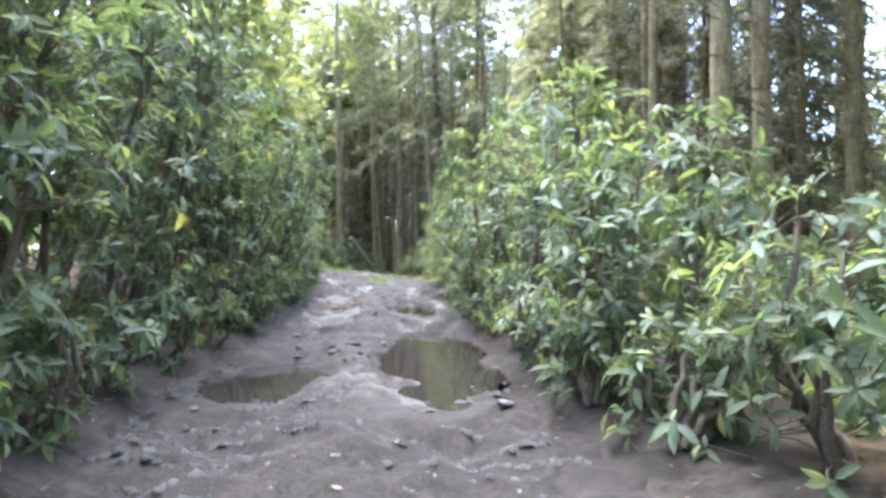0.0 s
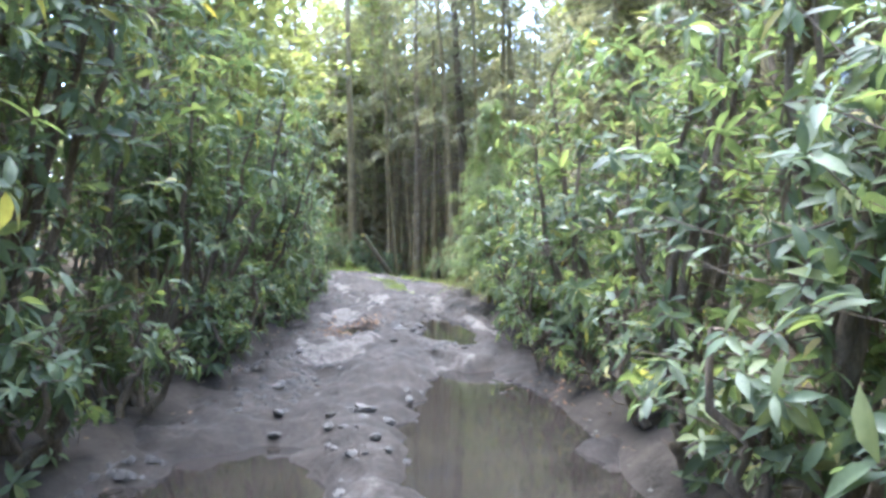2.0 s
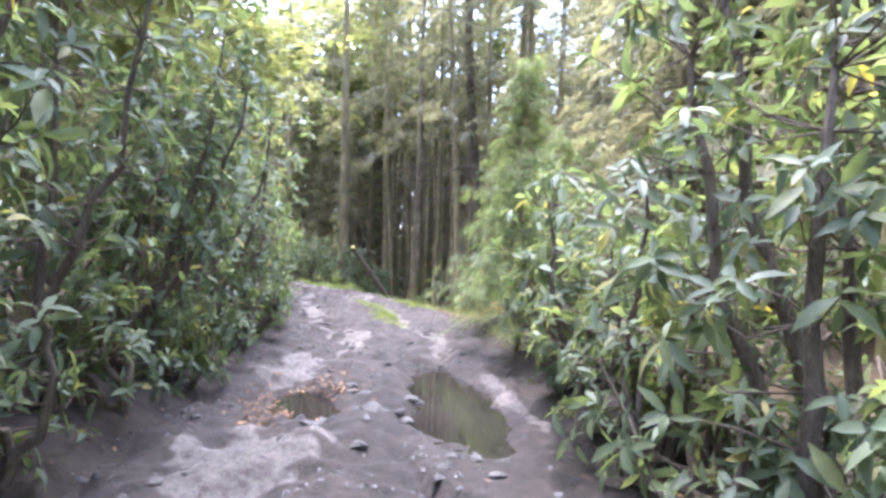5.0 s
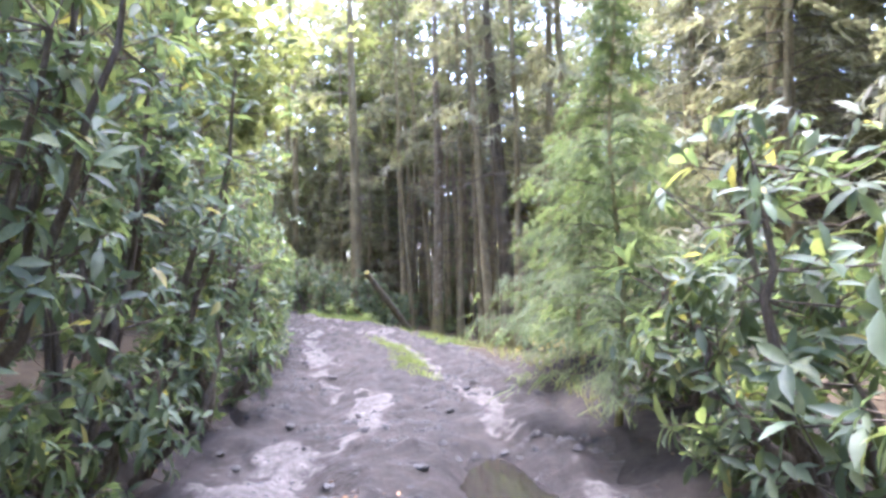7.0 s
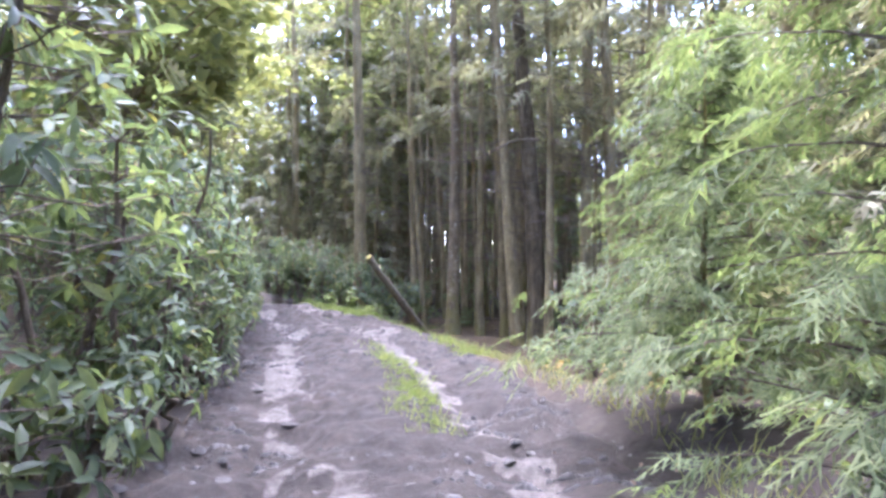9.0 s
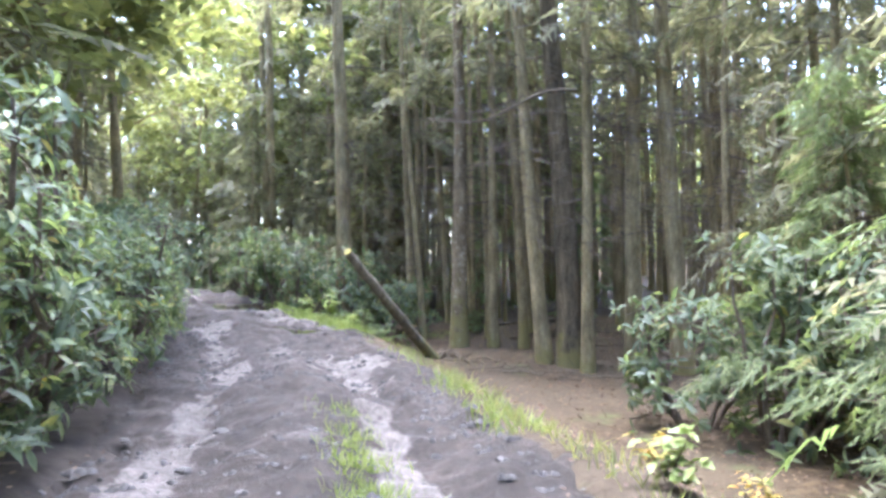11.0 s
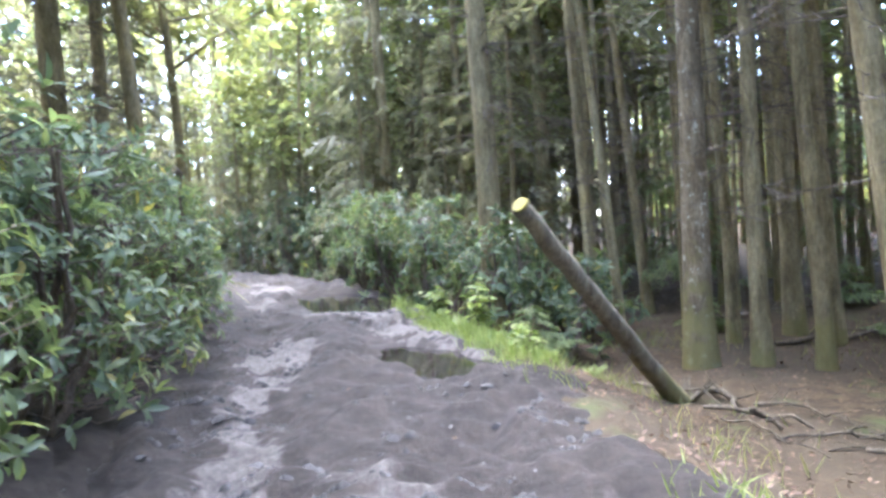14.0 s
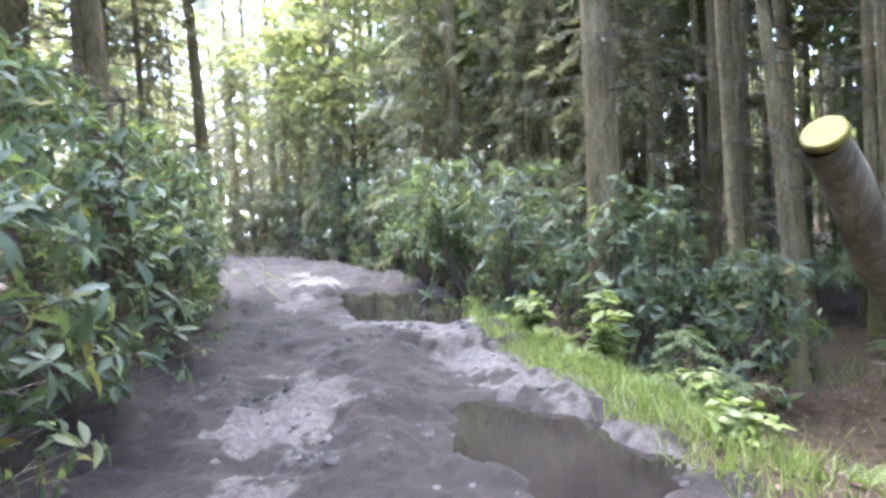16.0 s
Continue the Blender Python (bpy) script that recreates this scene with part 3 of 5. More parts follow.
# ---- conifers ----
def spray_template(n=9, droop=0.15, width=0.05):
    """A flat feather of needle twigs along +y, unit long."""
    v, f = [], []
    r = np.random.default_rng(n)
    for k in range(n):
        q = (k + 0.6) / n
        for side in (-1, 1):
            ln = (0.42 * (1 - 0.75 * q) + 0.06) * r.uniform(0.5, 1.35)
            at = q + r.uniform(-0.4, 0.4) / n
            a = np.array([0, at * 0.95, -droop * at * at])
            b = a + np.array([side * ln * r.uniform(0.5, 0.95), ln * r.uniform(0.45, 0.9), -ln * r.uniform(0.0, 0.5)])
            w = np.array([-side * width * 0.4, width * 0.8, 0.0])
            i0 = len(v)
            v += [a - w * 0.7, a + w * 0.7, b + w * 0.12, b - w * 0.12]
            f.append((i0, i0 + 1, i0 + 2, i0 + 3))
    i0 = len(v)
    v += [(-width * 0.5, 0.4, -droop * 0.16), (width * 0.5, 0.4, -droop * 0.16), (width * 0.3, 1, -droop), (-width * 0.3, 1, -droop)]
    f.append((i0, i0 + 1, i0 + 2, i0 + 3))
    return np.array(v, float), np.array(f)


SPRAY, SPRAY_F = spray_template(7, 0.18, 0.085)
SPRAY_FINE, SPRAY_FINE_F = spray_template(6, 0.35, 0.042)
SPRAY_LOW, SPRAY_LOW_F = spray_template(4, 0.35, 0.1)
SPRAY_FAR, SPRAY_FAR_F = spray_template(2, 0.2, 0.2)


def conifer(name, tall, radius, seed, first=0.35, branches=60, reach=2.2, spray=(SPRAY, SPRAY_F), size=0.45, per=7, needles=HEMLOCK, bark=BARK, dead=14, label="", lean=0.0, category="tree", top_reach=0.15, spread=(0.65, 1.1), tilt=0.25, twigs=4, fluff=0.0, rise=(0.0, 0.25), inner=0.25, stout=1.0, crowd=1.0):
    """A tall straight conifer: tapered trunk, dead lower twigs, drooping branches with flat sprays."""
    r = np.random.default_rng(seed)
    root = tagged(new(name), label, category)
    n = 16
    u = np.linspace(0, 1, n)
    p = np.stack([lean * tall * u + 0.04 * np.sin(u * 9 + seed), 0.04 * np.cos(u * 7 + seed), tall * u - 0.25], -1)
    rad = radius * (1 - 0.86 * u) + radius * 0.35 * np.exp(-u * tall / 0.35)
    trunk = Soup()
    trunk.add(*tube(p, rad, 12, 0.05, r))
    part("trunk", trunk.mesh("trunk", bark), root, "straight trunk with scaly bark")
    wood, leaf = Soup(), Soup()
    o, w, s = [], [], []
    for k in range(branches):
        q = first + (1 - first) * ((k + r.random()) / branches) ** crowd
        at = np.array([np.interp(q, u, p[:, a]) for a in range(3)])
        t = k * 2.4 + r.normal(0, 0.4)
        ln = reach * (1 - (q - first) / (1 - first) * (1 - top_reach)) * r.uniform(*spread)
        out = np.array([math.cos(t), math.sin(t), r.uniform(*rise)])
        m = 4
        uu = np.linspace(0, 1, m)[:, None]
        bp = at + out * ln * uu + np.array([0, 0, -1.0]) * (0.28 * ln * uu**2)
        wood.add(*tube(bp, np.linspace(0.012 + 0.006 * ln, 0.004, m) * stout, 3))
        for c in range(per):
            g = inner + (1 - inner) * (c + r.random()) / per
            pos = np.array([np.interp(g, uu[:, 0], bp[:, a]) for a in range(3)])
            pos[2] = max(pos[2], 0.2)
            turn = t + r.choice([-1, 1]) * r.uniform(0.15, 1.1)
            o.append(pos + r.normal(0, 1, 3) * fluff if fluff else pos)
            w.append([math.cos(turn), math.sin(turn), r.uniform(-0.55, 0.05)])
            s.append(size * r.uniform(0.7, 1.25) * ((0.6 if crowd == 1 else 0.42) + (0.4 if crowd == 1 else 0.65) * min(1.0, ln / reach)))
    for k in range(dead):
        q = r.uniform(0.13, max(first, 0.16))
        at = np.array([np.interp(q, u, p[:, a]) for a in range(3)])
        t, ln = r.uniform(0, 6.28), r.uniform(0.3, 1.5)
        uu = np.linspace(0, 1, 5)[:, None]
        bp = at + np.array([math.cos(t), math.sin(t), r.uniform(-0.25, 0.3)]) * ln * uu + r.normal(0, 0.03, (5, 3)) * uu - [0, 0, 0.15] * uu**2
        wood.add(*tube(bp[::2], np.linspace(0.012, 0.003, 3), 3))
        for c in range(twigs):
            g = r.integers(1, 5)
            tw = unit(np.array([math.cos(t), math.sin(t), -0.3]) + r.normal(0, 0.6, 3)) * r.uniform(0.15, 0.5)
            flat = np.array([0.004, 0.0, 0.005])
            wood.add([bp[g] - flat, bp[g] + flat, bp[g] + tw + flat * 0.4, bp[g] + tw - flat * 0.4], [(0, 1, 2, 3)])
    part("branch", wood.mesh("branch", TWIG), root, "thin drooping branches", "stuff")
    o, w = np.array(o), np.array(w)
    up = unit(np.stack([r.normal(0, tilt, len(o)), r.normal(0, tilt, len(o)), np.ones(len(o))], -1))
    leaf.many(spray[0], spray[1], frames_along(w, up), o, np.array(s))
    part("needles", leaf.mesh("needles", needles, False), root, "flat sprays of short green needles", "stuff")
    return root


def broadleaf(tall, radius, seed, crown=3.0, leaves=2200, size=0.2, first=0.45, label="", bark=BARK):
    """A slender broadleaf tree: trunk, forking limbs and clumps of thin leaves."""
    r = np.random.default_rng(seed)
    root = tagged(new("broadleaf_tree"), label, "tree")
    n = 12
    u = np.linspace(0, 1, n)
    p = np.stack([0.3 * np.sin(u * 4 + seed), 0.3 * np.cos(u * 3 + seed), tall * u - 0.25], -1)
    p[:, :2] -= p[0, :2]
    s = Soup()
    s.add(*tube(p, radius * (1 - 0.85 * u) + radius * 0.4 * np.exp(-u * tall / 0.4), 10, 0.05, r))
    part("trunk", s.mesh("trunk", bark), root, "slender upright trunk")
    limb, ends = Soup(), []
    for k in range(22):
        q = r.uniform(first, 0.98)
        at = np.array([np.interp(q, u, p[:, a]) for a in range(3)])
        t, ln = k * 2.4 + r.normal(0, 0.4), crown * r.uniform(0.6, 1.1) * (1.15 - 0.6 * q)
        uu = np.linspace(0, 1, 6)[:, None]
        bp = at + np.array([math.cos(t), math.sin(t), r.uniform(0.2, 0.9)]) * ln * uu + r.normal(0, 0.08, (6, 3)) * uu
        limb.add(*tube(bp, np.linspace(0.05, 0.008, 6) * (radius / 0.15), 5))
        ends += [bp[i] for i in (2, 3, 4, 5, 5)]
    part("limb", limb.mesh("limb", bark), root, "thin forking limbs", "stuff")
    ends = np.array(ends)
    c = ends[r.integers(0, len(ends), leaves // 9)]
    c = c + r.normal(0, 0.42, c.shape) * [1, 1, 0.55]
    o = np.repeat(c, 9, 0) + r.normal(0, 0.2, (len(c) * 9, 3)) * [1, 1, 0.5]
    w = r.normal(0, 1, o.shape) * [1, 1, 0.4]
    up = unit(r.normal(0, 0.5, o.shape) + [0, 0, 1])
    leaf = Soup()
    leaf.many(THIN_LEAF, THIN_FACES, frames_along(w, up), o, size * r.uniform(0.7, 1.3, len(o)))
    part("leaves", leaf.mesh("leaves", BROADLEAF), root, "thin yellow-green leaves lit from above", "stuff")
    return root


def stand(ob, x, y, turn=0.0, scale=1.0, tilt=0.0):
    ob.matrix_basis = Matrix.LocRotScale((x, y, gz(x, y)), Euler((0, tilt, turn)), (scale, scale, scale))
    return ob


def again(ob, x, y, turn, scale=1.0, tilt=0.0):
    c = copy_thing(ob, Matrix.Identity(4))
    return stand(c, x, y, turn, scale, tilt)


def beside(y, off):
    """A place that far to the right of the road's middle, where the road passes y."""
    k = int(np.abs(ROAD_LINE[:, 1] - y).argmin())
    p, w = ROAD_LINE[k], ROAD_WAY[k]
    return float(p[0] + w[1] * off), float(p[1] - w[0] * off)


# ---- roadside rhododendrons ----
RIGHT = [(4.6, 2.65, 1.0, 0.9), (6.2, 2.6, 1.25, 0.9), (7.8, 2.4, 1.95, 0.9), (9.3, 2.3, 2.5, 0.95), (11.0, 2.2, 2.8, 1.0), (12.8, 2.15, 3.3, 1.0), (14.4, 2.0, 2.2, 0.95), (15.8, 2.1, 1.9, 0.9), (17.3, 2.35, 1.5, 0.9), (18.7, 2.45, 0.75, 0.6)]
for k, (y, off, tall, wide) in enumerate(RIGHT):
    x, yy = beside(y, off)
    rhododendron(x, yy, tall, wide, 100 + k, shoots=int((125 if tall < 2.2 else 80) * tall), single=60 if 6 < y < 16 else 0, fresh=0.12 if y < 12 else 0.35, length=(0.105, 0.165), thick=0.05 if tall > 2.2 else 0.036,
                 label="rhododendron bush with fresh green leaf rosettes beside the track" if tall < 2 else "tall rhododendron with open crooked stems beside the track")
for k, (y, off, tall, wide) in enumerate([(6.4, 3.5, 0.75, 0.8), (7.8, 3.7, 0.75, 0.85), (9.2, 3.9, 0.95, 0.9), (10.7, 4.2, 1.4, 1.0), (12.4, 4.2, 2.6, 1.1), (14.2, 4.0, 1.9, 1.0), (16.2, 3.9, 1.6, 1.0)]):
    rhododendron(*beside(y, off), tall, wide, 140 + k, shoots=int(60 * tall), fresh=0.3, coarse=True)

LEFT = [(3.9, 2.6, 3.6, 1.2), (5.6, 2.6, 3.9, 1.25), (7.3, 2.6, 4.1, 1.25), (9.0, 2.6, 4.2, 1.25), (10.8, 2.55, 4.2, 1.25), (12.6, 2.5, 4.1, 1.2), (14.4, 2.45, 3.6, 1.2), (16.1, 2.45, 3.3, 1.15), (17.8, 2.45, 3.3, 1.15), (19.5, 2.4, 3.1, 1.15), (21.2, 2.4, 2.8, 1.1), (22.9, 2.4, 2.4, 1.1), (24.5, 2.4, 2.1, 1.05), (26.0, 2.35, 1.9, 1.05), (27.4, 2.25, 1.75, 1.0), (28.8, 2.2, 1.8, 1.05), (30.2, 2.25, 2.0, 1.1), (31.5, 2.25, 2.2, 1.15), (32.9, 2.3, 2.3, 1.15), (34.4, 2.35, 2.3, 1.15), (35.9, 2.45, 2.2, 1.1), (37.4, 2.8, 2.2, 1.1), (39.0, 2.8, 2.2, 1.1), (40.6, 2.8, 2.4, 1.1)]
for k, (y, off, tall, wide) in enumerate(LEFT):
    x, yy = beside(y, -off)
    rhododendron(x, yy, tall, wide, 200 + k, shoots=int((105 if y < 12 else 80 if y < 22 else 165) * tall), single=45 if 6 < y < 31 else 0, fresh=0.65 if y < 21 else 0.95, coarse=y < 5 or y > 33, length=(0.12, 0.19) if y < 22 else (0.10, 0.16), lean=(0.35, 0.1) if 5 < y < 21 else (0, 0), droop=(0.05, 0.6) if y < 22 else (-0.2, 0.25), lobes=3 if y < 22 else 1,
                 label="dense tall rhododendron thicket arching over the track" if tall > 2.8 else "rounded rhododendron bush with pale green rosettes beside the track")
for k, (y, off, tall, wide) in enumerate([(6, 5.1, 4.6, 1.4), (8.8, 5.1, 4.8, 1.5), (11.6, 5.1, 4.8, 1.5), (14.4, 5.1, 3.9, 1.4), (17.2, 5.1, 3.5, 1.4), (20.2, 5.1, 3.1, 1.3), (24, 5.2, 2.7, 1.3),
                                         (27, 5.0, 2.5, 1.3), (30, 5.2, 2.8, 1.3), (33, 5.5, 3.0, 1.3)]):
    x, yy = beside(y, -off)
    rhododendron(x, yy, tall, wide, 240 + k, shoots=int(52 * tall), fresh=0.5, coarse=True, length=(0.13, 0.2), label="tall old rhododendron with a high open crown")
for k, (y, off, tall, wide) in enumerate([(1.8, -2.7, 3.4, 1.2), (-0.4, -2.8, 3.6, 1.3), (-2.8, -2.8, 3.6, 1.3), (-5.4, -2.8, 3.6, 1.3), (2.6, 2.9, 1.4, 1.0), (0.6, 3.0, 2.0, 1.1), (-1.6, 3.0, 2.6, 1.2), (-4.0, 3.0, 3.0, 1.3), (-7.0, 0.6, 3.2, 1.5)]):
    rhododendron(*beside(y, off), tall, wide, 270 + k, shoots=int(48 * tall), fresh=0.3, coarse=True)
for k, (x, y, tall, wide) in enumerate([(-5.2, 37.1, 1.7, 0.9), (-6.4, 37.3, 2.1, 1.0), (-7.8, 38.0, 2.4, 1.1), (-9.2, 38.9, 2.5, 1.1), (-10.6, 40.0, 2.4, 1.1), (-12.2, 42.2, 2.6, 1.1), (-14.2, 43.6, 2.8, 1.2), (-16.6, 45.0, 3.0, 1.2), (-19.2, 46.2, 3.0, 1.2), (-22.0, 47.2, 3.0, 1.2), (-25, 47.8, 3.0, 1.2), (-15.5, 46.6, 3.2, 1.2), (-18, 48.2, 3.2, 1.2), (-6.9, 39.2, 2.2, 1.1), (-5.2, 39.0, 1.6, 0.9)]):
    rhododendron(x, y, tall, wide, 300 + k, shoots=int(75 * tall), fresh=0.1, coarse=y > 41, label="dark blue-green rhododendron thicket at the wood's edge")

for k, (x, y, tall, wide) in enumerate([(1.45, 29.7, 1.7, 0.95), (2.3, 28.9, 2.3, 1.0), (3.0, 30.4, 2.3, 1.0), (3.3, 27.7, 2.4, 1.0)]):
    rhododendron(x, y, tall, wide, 340 + k, shoots=int(90 * tall), fresh=0.05, label="dark open rhododendron on the leaf litter under the trees")

rhododendron(*beside(25.7, -2.15), 2.7, 0.6, 359, shoots=130, fresh=0.6, length=(0.13, 0.19), label="slender tall rhododendron with hanging leaves beside the track")
for k, (y, off) in enumerate([(6.9, 2.05), (7.9, 1.95), (8.9, 2.0), (9.9, 1.95), (10.9, 2.0), (11.9, 1.95), (12.9, 1.9), (13.9, 1.85), (15.0, 1.85), (16.2, 1.9), (6.6, -2.0), (7.7, -1.95), (8.8, -1.95), (10.0, -1.95), (11.3, -1.9), (12.6, -1.85), (13.8, -1.85), (15.0, -1.85), (16.2, -1.8), (17.4, -1.8), (18.6, -1.8), (19.8, -1.8), (21.0, -1.8), (22.2, -1.85), (23.4, -1.85)]):
    rhododendron(*beside(y, off), 0.72 + 0.1 * (k % 3), 0.5, 360 + k, shoots=62, fresh=0.1 if k < 10 else 0.4, length=(0.10, 0.16), label="low rhododendron with leaves hanging over the bank of the track")

# ---- young hemlocks beside the track ----
h1 = conifer("young_hemlock", 4.0, 0.03, 401, first=0.14, branches=82, reach=1.3, size=0.25, per=24, spray=(SPRAY_FINE, SPRAY_FINE_F), spread=(0.5, 1.05), tilt=0.25, fluff=0.04, rise=(0.16, 0.42), needles=HEMLOCK_YOUNG, dead=2, label="young hemlock with soft light green boughs in flat tiers", top_reach=0.1, inner=0.12, stout=0.5)
stand(h1, 2.58, 18.85)
h0 = conifer("young_hemlock", 3.0, 0.035, 405, first=0.17, branches=92, reach=1.5, size=0.26, per=26, spray=(SPRAY_FINE, SPRAY_FINE_F), spread=(0.55, 1.05), tilt=0.25, fluff=0.05, rise=(0.14, 0.4), needles=HEMLOCK_YOUNG, dead=0, label="low bushy young hemlock spreading over the verge", top_reach=0.2, inner=0.12, stout=0.5)
stand(h0, 2.2, 21.4, 0.8)
h2 = conifer("young_hemlock", 4.6, 0.05, 402, first=0.16, branches=60, reach=1.9, size=0.32, per=34, spray=(SPRAY_FINE, SPRAY_FINE_F), spread=(0.4, 1.15), tilt=0.3, fluff=0.06, rise=(-0.1, 0.4), needles=HEMLOCK_YOUNG, dead=4, label="young hemlock with airy boughs over the verge", top_reach=0.25, stout=0.5)
stand(h2, 3.0, 24.4, 1.0)
again(h2, 3.1, 29.3, 2.2, 1.05)
for x, y, sc in [(-3.9, 42.4, 1.15), (-0.3, 43.8, 1.1), (4.6, 38.4, 1.1)]:
    again(h2, x, y, 2 * x + y, sc)
dense = conifer("hemlock_tree", 13, 0.14, 404, first=0.08, branches=104, reach=2.7, size=0.62, per=10, spray=(SPRAY_LOW, SPRAY_LOW_F), dead=16, tilt=0.4, fluff=0.12, spread=(0.4, 1.15), rise=(-0.1, 0.3), label="dense dark hemlock with boughs down to the undergrowth", top_reach=0.15)
stand(dense, -12.6, 43.0, 0.0, 0.62)
for x, y, sc in [(-14.4, 44.9, 0.6), (-11.3, 44.6, 0.7), (-16.5, 47.2, 0.62), (-9.8, 42.6, 0.55), (5.8, 27.5, 0.9), (-19.5, 47.9, 0.55), (8.6, 21.2, 0.9), (10.4, 20.4, 1.0), (7.9, 24.4, 1.0), (11.3, 24.2, 1.1), (9.6, 17.4, 0.8), (5.0, 23.0, 0.75), (4.2, 26.4, 0.8), (6.3, 20.2, 0.72), (7.7, 22.4, 0.85), (6.0, 25.0, 0.9), (3.6, 31.4, 0.85), (6.4, 28.6, 0.95), (-17.4, 45.6, 0.62), (-20.4, 46.6, 0.66), (-23.0, 46.8, 0.66), (-16.6, 38.6, 0.5), (-19.5, 39.6, 0.6), (-14.2, 36.6, 0.62), (-15.8, 34.4, 0.9), (-14.2, 31.4, 0.85), (-13.4, 28.4, 0.8),
                 (-7.6, 41.6, 0.75), (-6.8, 46.4, 1.0), (-10.6, 48.4, 1.0)]:
    again(dense, x, y, x, sc)
h3 = conifer("young_hemlock", 1.0, 0.02, 403, first=0.05, branches=30, reach=0.7, size=0.28, per=6, needles=HEMLOCK_YOUNG, dead=0, label="knee-high hemlock seedling on the leaf litter")
stand(h3, -5.5, 35.8, 0.4)
for x, y, sc in [(-0.5, 38.9, 0.8), (-3.4, 39.6, 0.9), (1.9, 38.6, 0.9), (-0.9, 41.6, 1.1)]:
    again(h3, x, y, 3 * x, sc)

# ---- the trees of the wood ----
V = []
for k, (tall, rad, first, nb, reach, dead) in enumerate([(18.5, 0.15, 0.34, 34, 2.1, 36), (17, 0.12, 0.37, 28, 1.9, 40), (20, 0.2, 0.33, 34, 2.3, 40), (16, 0.1, 0.39, 26, 1.7, 34), (19, 0.17, 0.13, 52, 2.3, 28), (15, 0.085, 0.4, 22, 1.5, 32)]):
    V.append(conifer("hemlock_tree", tall, rad, 500 + k, first=first, branches=nb, reach=reach, spray=(SPRAY_LOW, SPRAY_LOW_F), size=0.66, per=9, tilt=0.6, fluff=0.1, spread=(0.4, 1.15), rise=(-0.25, 0.3), dead=dead + 6, twigs=8,
                     label="tall straight hemlock with dead lower twigs", lean=(-0.02, -0.008, -0.015, -0.03, 0.006, 0.014)[k]))
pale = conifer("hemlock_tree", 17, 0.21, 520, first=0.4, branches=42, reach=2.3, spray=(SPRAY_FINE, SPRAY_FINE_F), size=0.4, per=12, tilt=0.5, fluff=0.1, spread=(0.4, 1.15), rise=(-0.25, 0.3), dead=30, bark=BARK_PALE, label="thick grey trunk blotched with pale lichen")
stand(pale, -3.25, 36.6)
big = conifer("hemlock_tree", 18, 0.28, 521, first=0.36, branches=48, reach=2.6, spray=(SPRAY_FINE, SPRAY_FINE_F), size=0.4, per=12, tilt=0.5, fluff=0.1, spread=(0.4, 1.15), rise=(-0.25, 0.3), dead=22, bark=BARK_DARK, lean=-0.055, label="thick dark hemlock trunk on the leaf litter")
stand(big, -0.42, 34.75)
u = np.linspace(0, 1, 12)[:, None]
bough = np.array([(0.25, -2.0, 5.25)]) * (1 - u) + np.array([(-2.67, -2.63, 4.75)]) * u + np.array([(0, 0, 0.25)]) * np.sin(u * np.pi) * np.cos(u * 5)
s = Soup()
s.add(*tube(bough, np.linspace(0.035, 0.008, 12), 6))
for k in (4, 6, 8, 9):
    s.add(*tube([bough[k], bough[k] + (0.2 - 0.1 * (k % 3), -0.15, 0.12), bough[k] + (0.45 - 0.3 * (k % 3), -0.4, 0.1)], [0.012, 0.008, 0.003], 5))
part("dead_branch", s.mesh("dead_branch", DEADWOOD), big, "long bare grey branch")
# places, kind, scale and lean of the trunks that stand out
KNOWN = [(-2.45, 36.95, 1, 1.1), (-1.43, 38.5, 0, 0.95), (-0.98, 34.8, 0, 1.1, -0.06), (-0.06, 34.1, 1, 1.05), (0.85, 35.0, 0, 1.2, 0.025), (1.75, 34.4, 0, 1.25, -0.03), (-2.9, 38.6, 3, 1.05), (-1.92, 39.4, 0, 1.1), (-4.68, 38.2, 3, 0.95, -0.03), (-4.6, 41.2, 1, 0.95, -0.07), (-2.0, 42.3, 0, 1.1), (-2.3, 46.3, 0, 1.0), (-5.8, 44.8, 0, 1.0), (-6.85, 37.9, 2, 1.15), (-7.3, 43.2, 2, 1.0),
         (-12.8, 33.9, 2, 1.1), (-12.6, 34.7, 0, 0.95), (-14.6, 36.2, 0, 1.0), (-11.8, 31.2, 0, 1.0), (7.44, 13.4, 0, 1.15), (8.4, 15.0, 0, 1.1), (10.3, 16.5, 0, 1.0), (9.4, 19.2, 4, 1.0), (11.8, 15.8, 1, 1.0), (6.9, 19.0, 1, 1.0), (-13.4, 45.6, 2, 1.0), (5.2, 24.4, 4, 1.0), (4.4, 28.6, 4, 1.0), (6.6, 31.2, 4, 1.0), (7.2, 26.4, 0, 1.0), (3.9, 32.8, 3, 1.0), (2.6, 36.2, 3, 1.0), (2.3, 33.0, 5, 1.0), (3.0, 39.0, 4, 1.0)]
placed = [(-3.25, 36.6), (-0.42, 34.75)]
used = set()
pick = np.random.default_rng(77)


def plant(x, y, kind, scale=1.0, tilt=0.0):
    placed.append((x, y))
    turn = pick.uniform(-0.4, 0.4) if tilt else pick.uniform(-0.9, 0.9)
    if kind in used:
        again(V[kind], x, y, turn, scale, tilt)
    else:
        used.add(kind)
        stand(V[kind], x, y, turn, scale, tilt)


